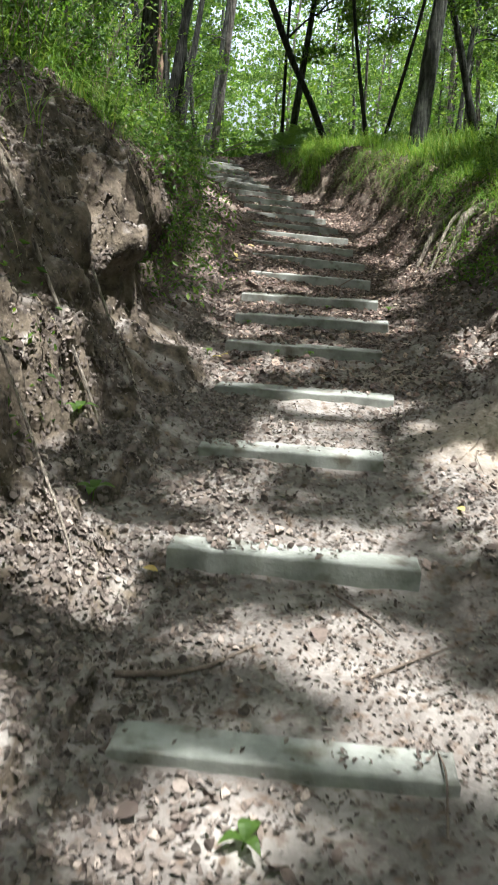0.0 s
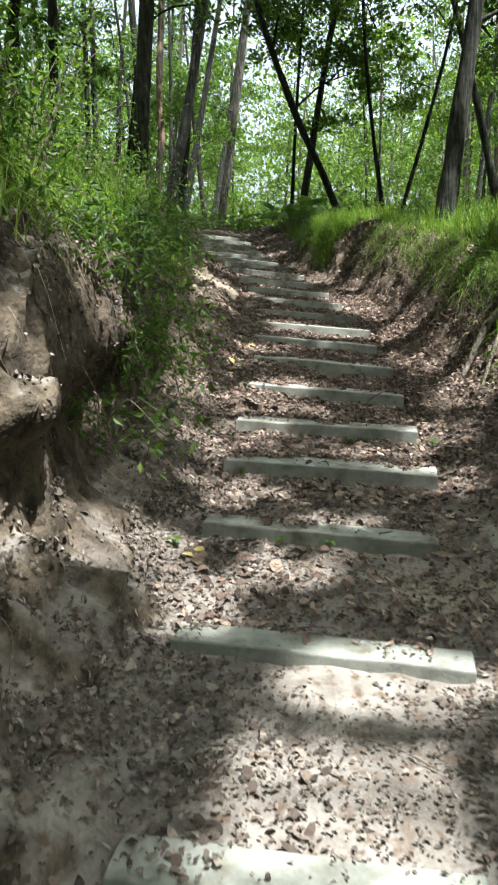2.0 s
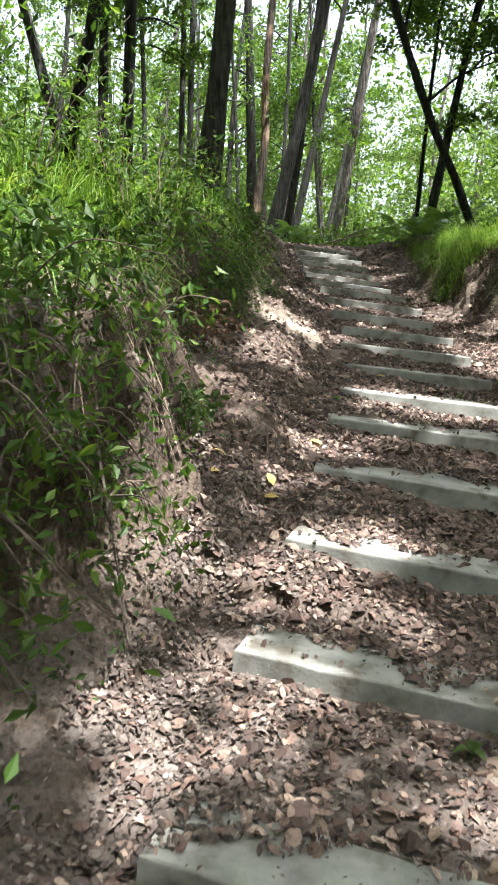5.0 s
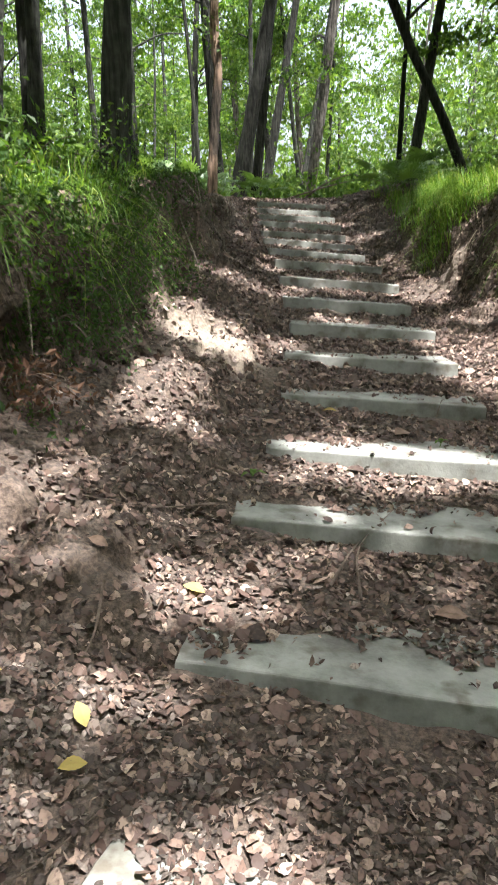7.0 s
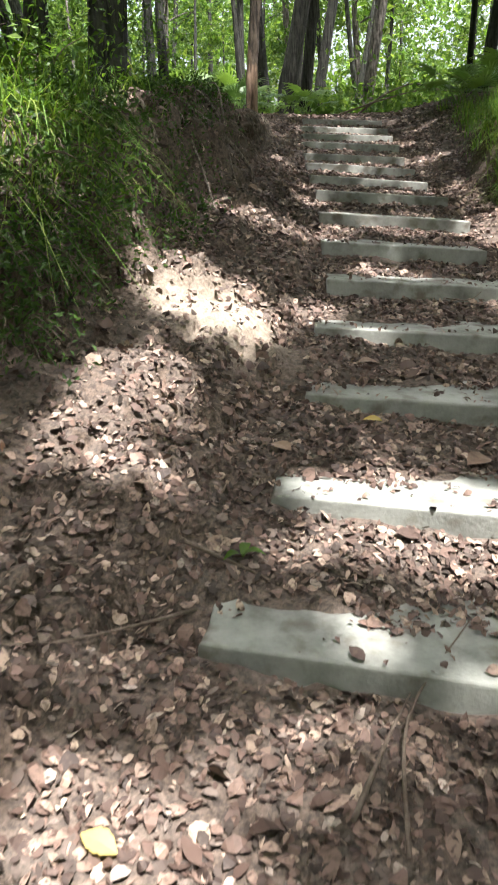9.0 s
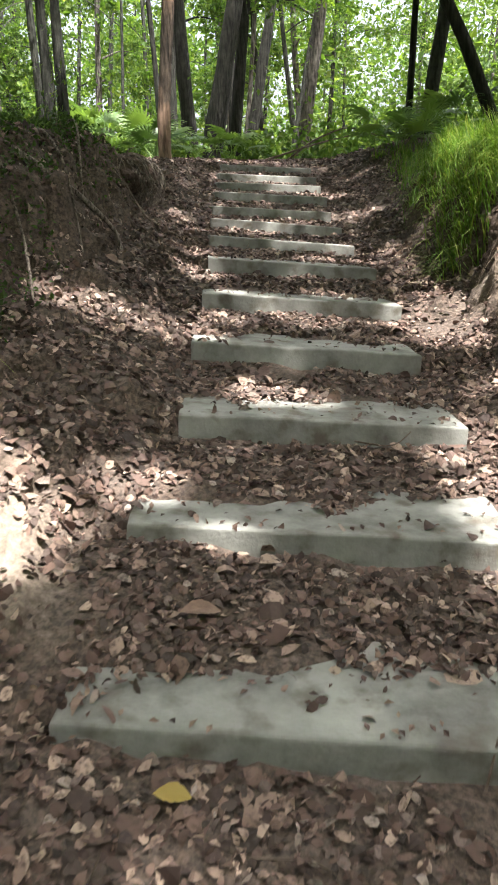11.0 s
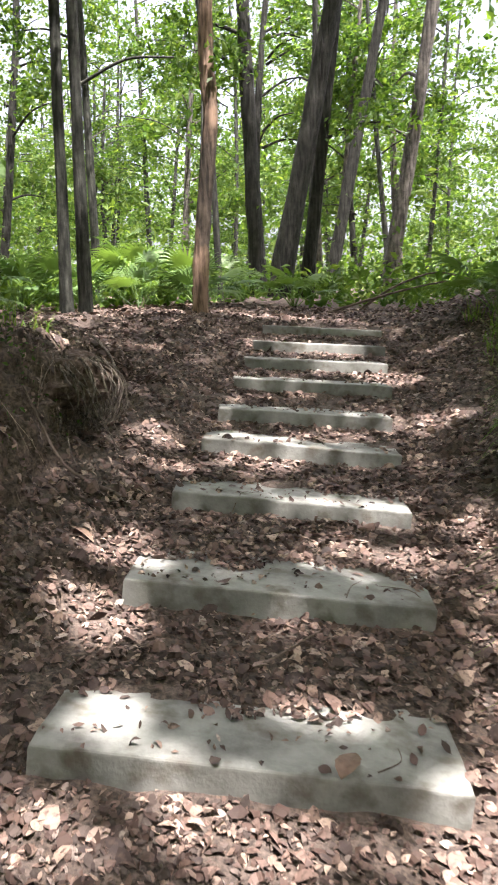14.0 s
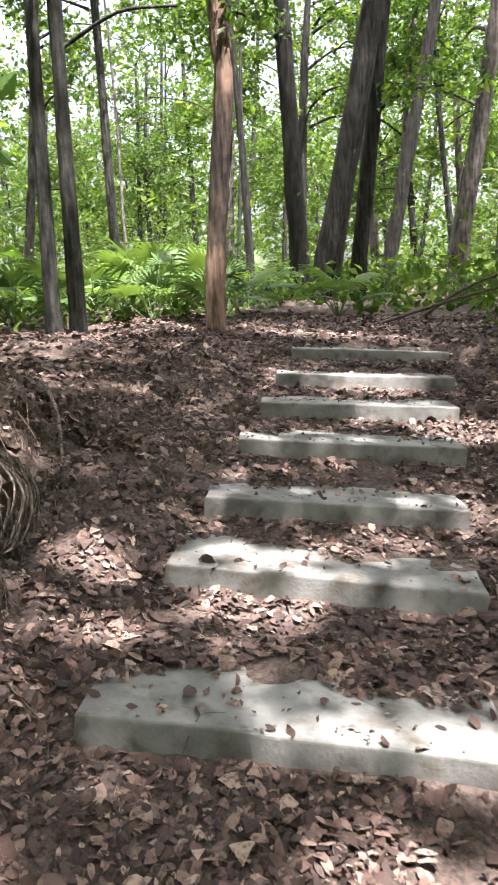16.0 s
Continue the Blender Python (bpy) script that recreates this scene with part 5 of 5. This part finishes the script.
def root_clod(x, y, z, wide, deep, high):
    """An overhanging lump of earth laced with roots that drape over its edge."""
    root = tagged(new("root_clod"), "overhanging clod of brown earth laced with dry roots", "clod")
    bm = bmesh.new()
    bmesh.ops.create_icosphere(bm, subdivisions=4, radius=1.0)
    for v in bm.verts:
        q = v.co.copy()
        r = 1 + 0.22 * noise.noise(q * 1.7) + 0.12 * noise.noise(q * 4.3) + 0.06 * noise.noise(q * 10)
        flat = 0.55 if q.z < 0 else 1.0
        v.co = Vector((x + q.x * r * wide, y + q.y * r * deep, z + q.z * r * high * flat))
    me = bpy.data.meshes.new("earth")
    bm.to_mesh(me)
    bm.free()
    me.materials.append(CLOD)
    part("earth", me, root)
    dice_ = random.Random(77)
    for k in range(46):
        a = math.radians(dice_.uniform(-150, 60))
        line = []
        for q in range(6):
            lift = math.radians(62 - 22 * q + dice_.uniform(-8, 8))
            turn = a + 0.12 * math.sin(q * 1.3 + k)
            over = 1.04 + 0.05 * q * dice_.uniform(0, 1) if q < 5 else 1.1
            line.append((x + wide * over * math.cos(turn) * math.cos(lift), y + deep * over * math.sin(turn) * math.cos(lift), z + high * over * math.sin(lift) - (0.05 if q > 3 else 0)))
        part("root", tube_mesh("root", line, np.linspace(dice_.uniform(0.004, 0.011), 0.002, 6), ROOT, 5, 0.12, k), root)
    for k in range(7):
        a, l = dice_.uniform(-2.5, 1.0), dice_.uniform(0.12, 0.3)
        b = (x + 0.5 * wide * math.cos(a), y + 0.5 * deep * math.sin(a), z + 0.75 * high)
        m = (b[0] + 0.4 * l * math.cos(a), b[1] + 0.3 * l * math.sin(a), b[2] + 0.6 * l)
        part("twig", tube_mesh("twig", [b, m, (m[0] + 0.5 * l * math.cos(a + 0.8), m[1] + 0.3 * l, m[2] + 0.15 * l)], [0.009, 0.007, 0.003], ROOT, 5, 0.1, k), root)
    return root


root_clod(-1.64, 17.32, 3.02, 0.36, 0.34, 0.22)
lip = random.Random(31)
for k in range(14):
    y = 16.85 + 0.08 * k + lip.uniform(-0.04, 0.04)
    x = float(left_edge(y)) - lip.uniform(0.62, 0.95)
    top = skin(np.array([x]), np.array([y]))[0]
    long, reach = lip.uniform(0.2, 0.45), lip.uniform(0.12, 0.4)
    line = [(float(top[0]) - 0.12, float(top[1]) + 0.08, float(top[2]) - 0.02), (float(top[0]), float(top[1]), float(top[2]) + 0.04)]
    for q in range(1, 5):
        line.append((float(top[0]) + reach * q / 4, float(top[1]) - 0.18 * q / 4 + 0.04 * math.sin(q * 1.9 + k), float(top[2]) + 0.05 - long * (q / 4) ** 1.6))
    tagged(new("root", tube_mesh("root", line, np.linspace(lip.uniform(0.005, 0.011), 0.002, 6), ROOT, 5, 0.12, k)), "wiry pale root draped over an overhanging clod", "root", "bared roots")
hang = random.Random(23)
for k in range(15):
    y = 4.3 + 0.26 * k + hang.uniform(-0.1, 0.1)
    x = float(left_edge(y)) - hang.uniform(0.58, 0.72)
    top = skin(np.array([x]), np.array([y]))[0]
    long = hang.uniform(0.15, 0.5)
    line = [(float(top[0]) - 0.06, float(top[1]), float(top[2]) - 0.03)]
    for q in range(1, 5):
        line.append((float(top[0]) + 0.03 * math.sin(q * 1.7 + k) + 0.03, float(top[1]) + 0.04 * math.sin(q * 1.1 + k * 2), float(top[2]) + 0.02 - long * q / 4))
    tagged(new("root", tube_mesh("root", line, np.linspace(hang.uniform(0.003, 0.008), 0.0015, 5), ROOT, 5, 0.1, k)), "thin pale rootlet hanging from the undercut bank", "root", "bared roots")
stick("fallen_branch", [(-1.2, 22.6, 0.02), (-0.8, 22.8, 0.14), (-0.4, 23.0, 0.26), (0.2, 23.2, 0.25), (0.9, 23.3, 0.05)], 0.018, "dead branch lying behind the landing", "branch", TWIG, "fallen branches")
stick("fallen_branch", [(-0.9, 23.0, 0.02), (-0.5, 23.1, 0.30), (0.0, 23.3, 0.42), (0.5, 23.6, 0.2)], 0.018, "thin dead branch propped on brush", "branch", TWIG, "fallen branches")

marker = tagged(new("trail_marker"), "pale blue marker board on a post", "marker")
bm = bmesh.new()
bmesh.ops.create_cube(bm, size=1.0, matrix=Matrix.Translation((1.39, 24.0, 3.98)) @ Matrix.Diagonal((0.19, 0.03, 0.46, 1)))
bmesh.ops.bevel(bm, geom=bm.edges[:], offset=0.008, segments=2, affect="EDGES")
me = bpy.data.meshes.new("board")
bm.to_mesh(me)
me.materials.append(SIGN_BLUE)
part("board", me, marker)
part("post", tube_mesh("post", [(1.39, 24.05, gz(1.39, 24.05) - 0.2), (1.39, 24.05, 4.1)], [0.035, 0.035], BARK, 8, 0.02, 1), marker)


# ---- seedlings ----
def seedling(x, y, size, count, mat, label):
    """A small sprig: a short stalk and a whorl of pointed leaves."""
    z = float(surface(np.array([x]), np.array([y]))[0])
    root = tagged(new("seedling"), label, "seedling", "seedlings on the trail")
    part("stalk", tube_mesh("stalk", [(x, y, z - 0.02), (x + 0.01, y, z + size * 0.6)], [0.003, 0.002], mat, 5, 0.02, 1), root)
    for k in range(count):
        me = bpy.data.meshes.new("leaf")
        v, f = [], []
        for q in range(7):
            s = q / 6
            w = 0.22 * math.sin(math.pi * (0.08 + 0.92 * s)) * size * 2
            v += [(-w, s * size * 1.8, 0.02 * math.sin(s * 3) - 0.25 * size * s * s + 0.1 * w), (0, s * size * 1.8, 0.02 * math.sin(s * 3) - 0.25 * size * s * s), (w, s * size * 1.8, 0.02 * math.sin(s * 3) - 0.25 * size * s * s + 0.1 * w)]
        for q in range(6):
            i = q * 3
            f += [(i, i + 1, i + 4, i + 3), (i + 1, i + 2, i + 5, i + 4)]
        me.from_pydata(v, [], f)
        me.materials.append(mat)
        blade = part("leaf", me, root)
        blade.matrix_basis = Matrix.Translation((x + 0.01, y, z + size * 0.6)) @ pose(0, 0, 0, 0, 0, 360 * k / count + 17 * k) @ pose(0, 0, 0, 12, 0, 0)
    return root


for x, y, size, count in [(1.27, 7.18, 0.045, 5), (0.71, 7.24, 0.035, 4), (-0.02, 1.39, 0.035, 4), (0.42, 5.47, 0.03, 4), (0.20, 5.50, 0.025, 3), (0.07, 10.55, 0.04, 3), (-0.85, 11.2, 0.045, 5), (-0.02, 6.56, 0.03, 4), (-0.30, 5.45, 0.03, 4), (-0.62, 2.9, 0.05, 5), (-0.75, 3.3, 0.05, 5), (1.0, 11.35, 0.03, 3)]:
    seedling(x, y, size, count, YOUNG_LEAF, "small bright green seedling sprouting among dead leaves")
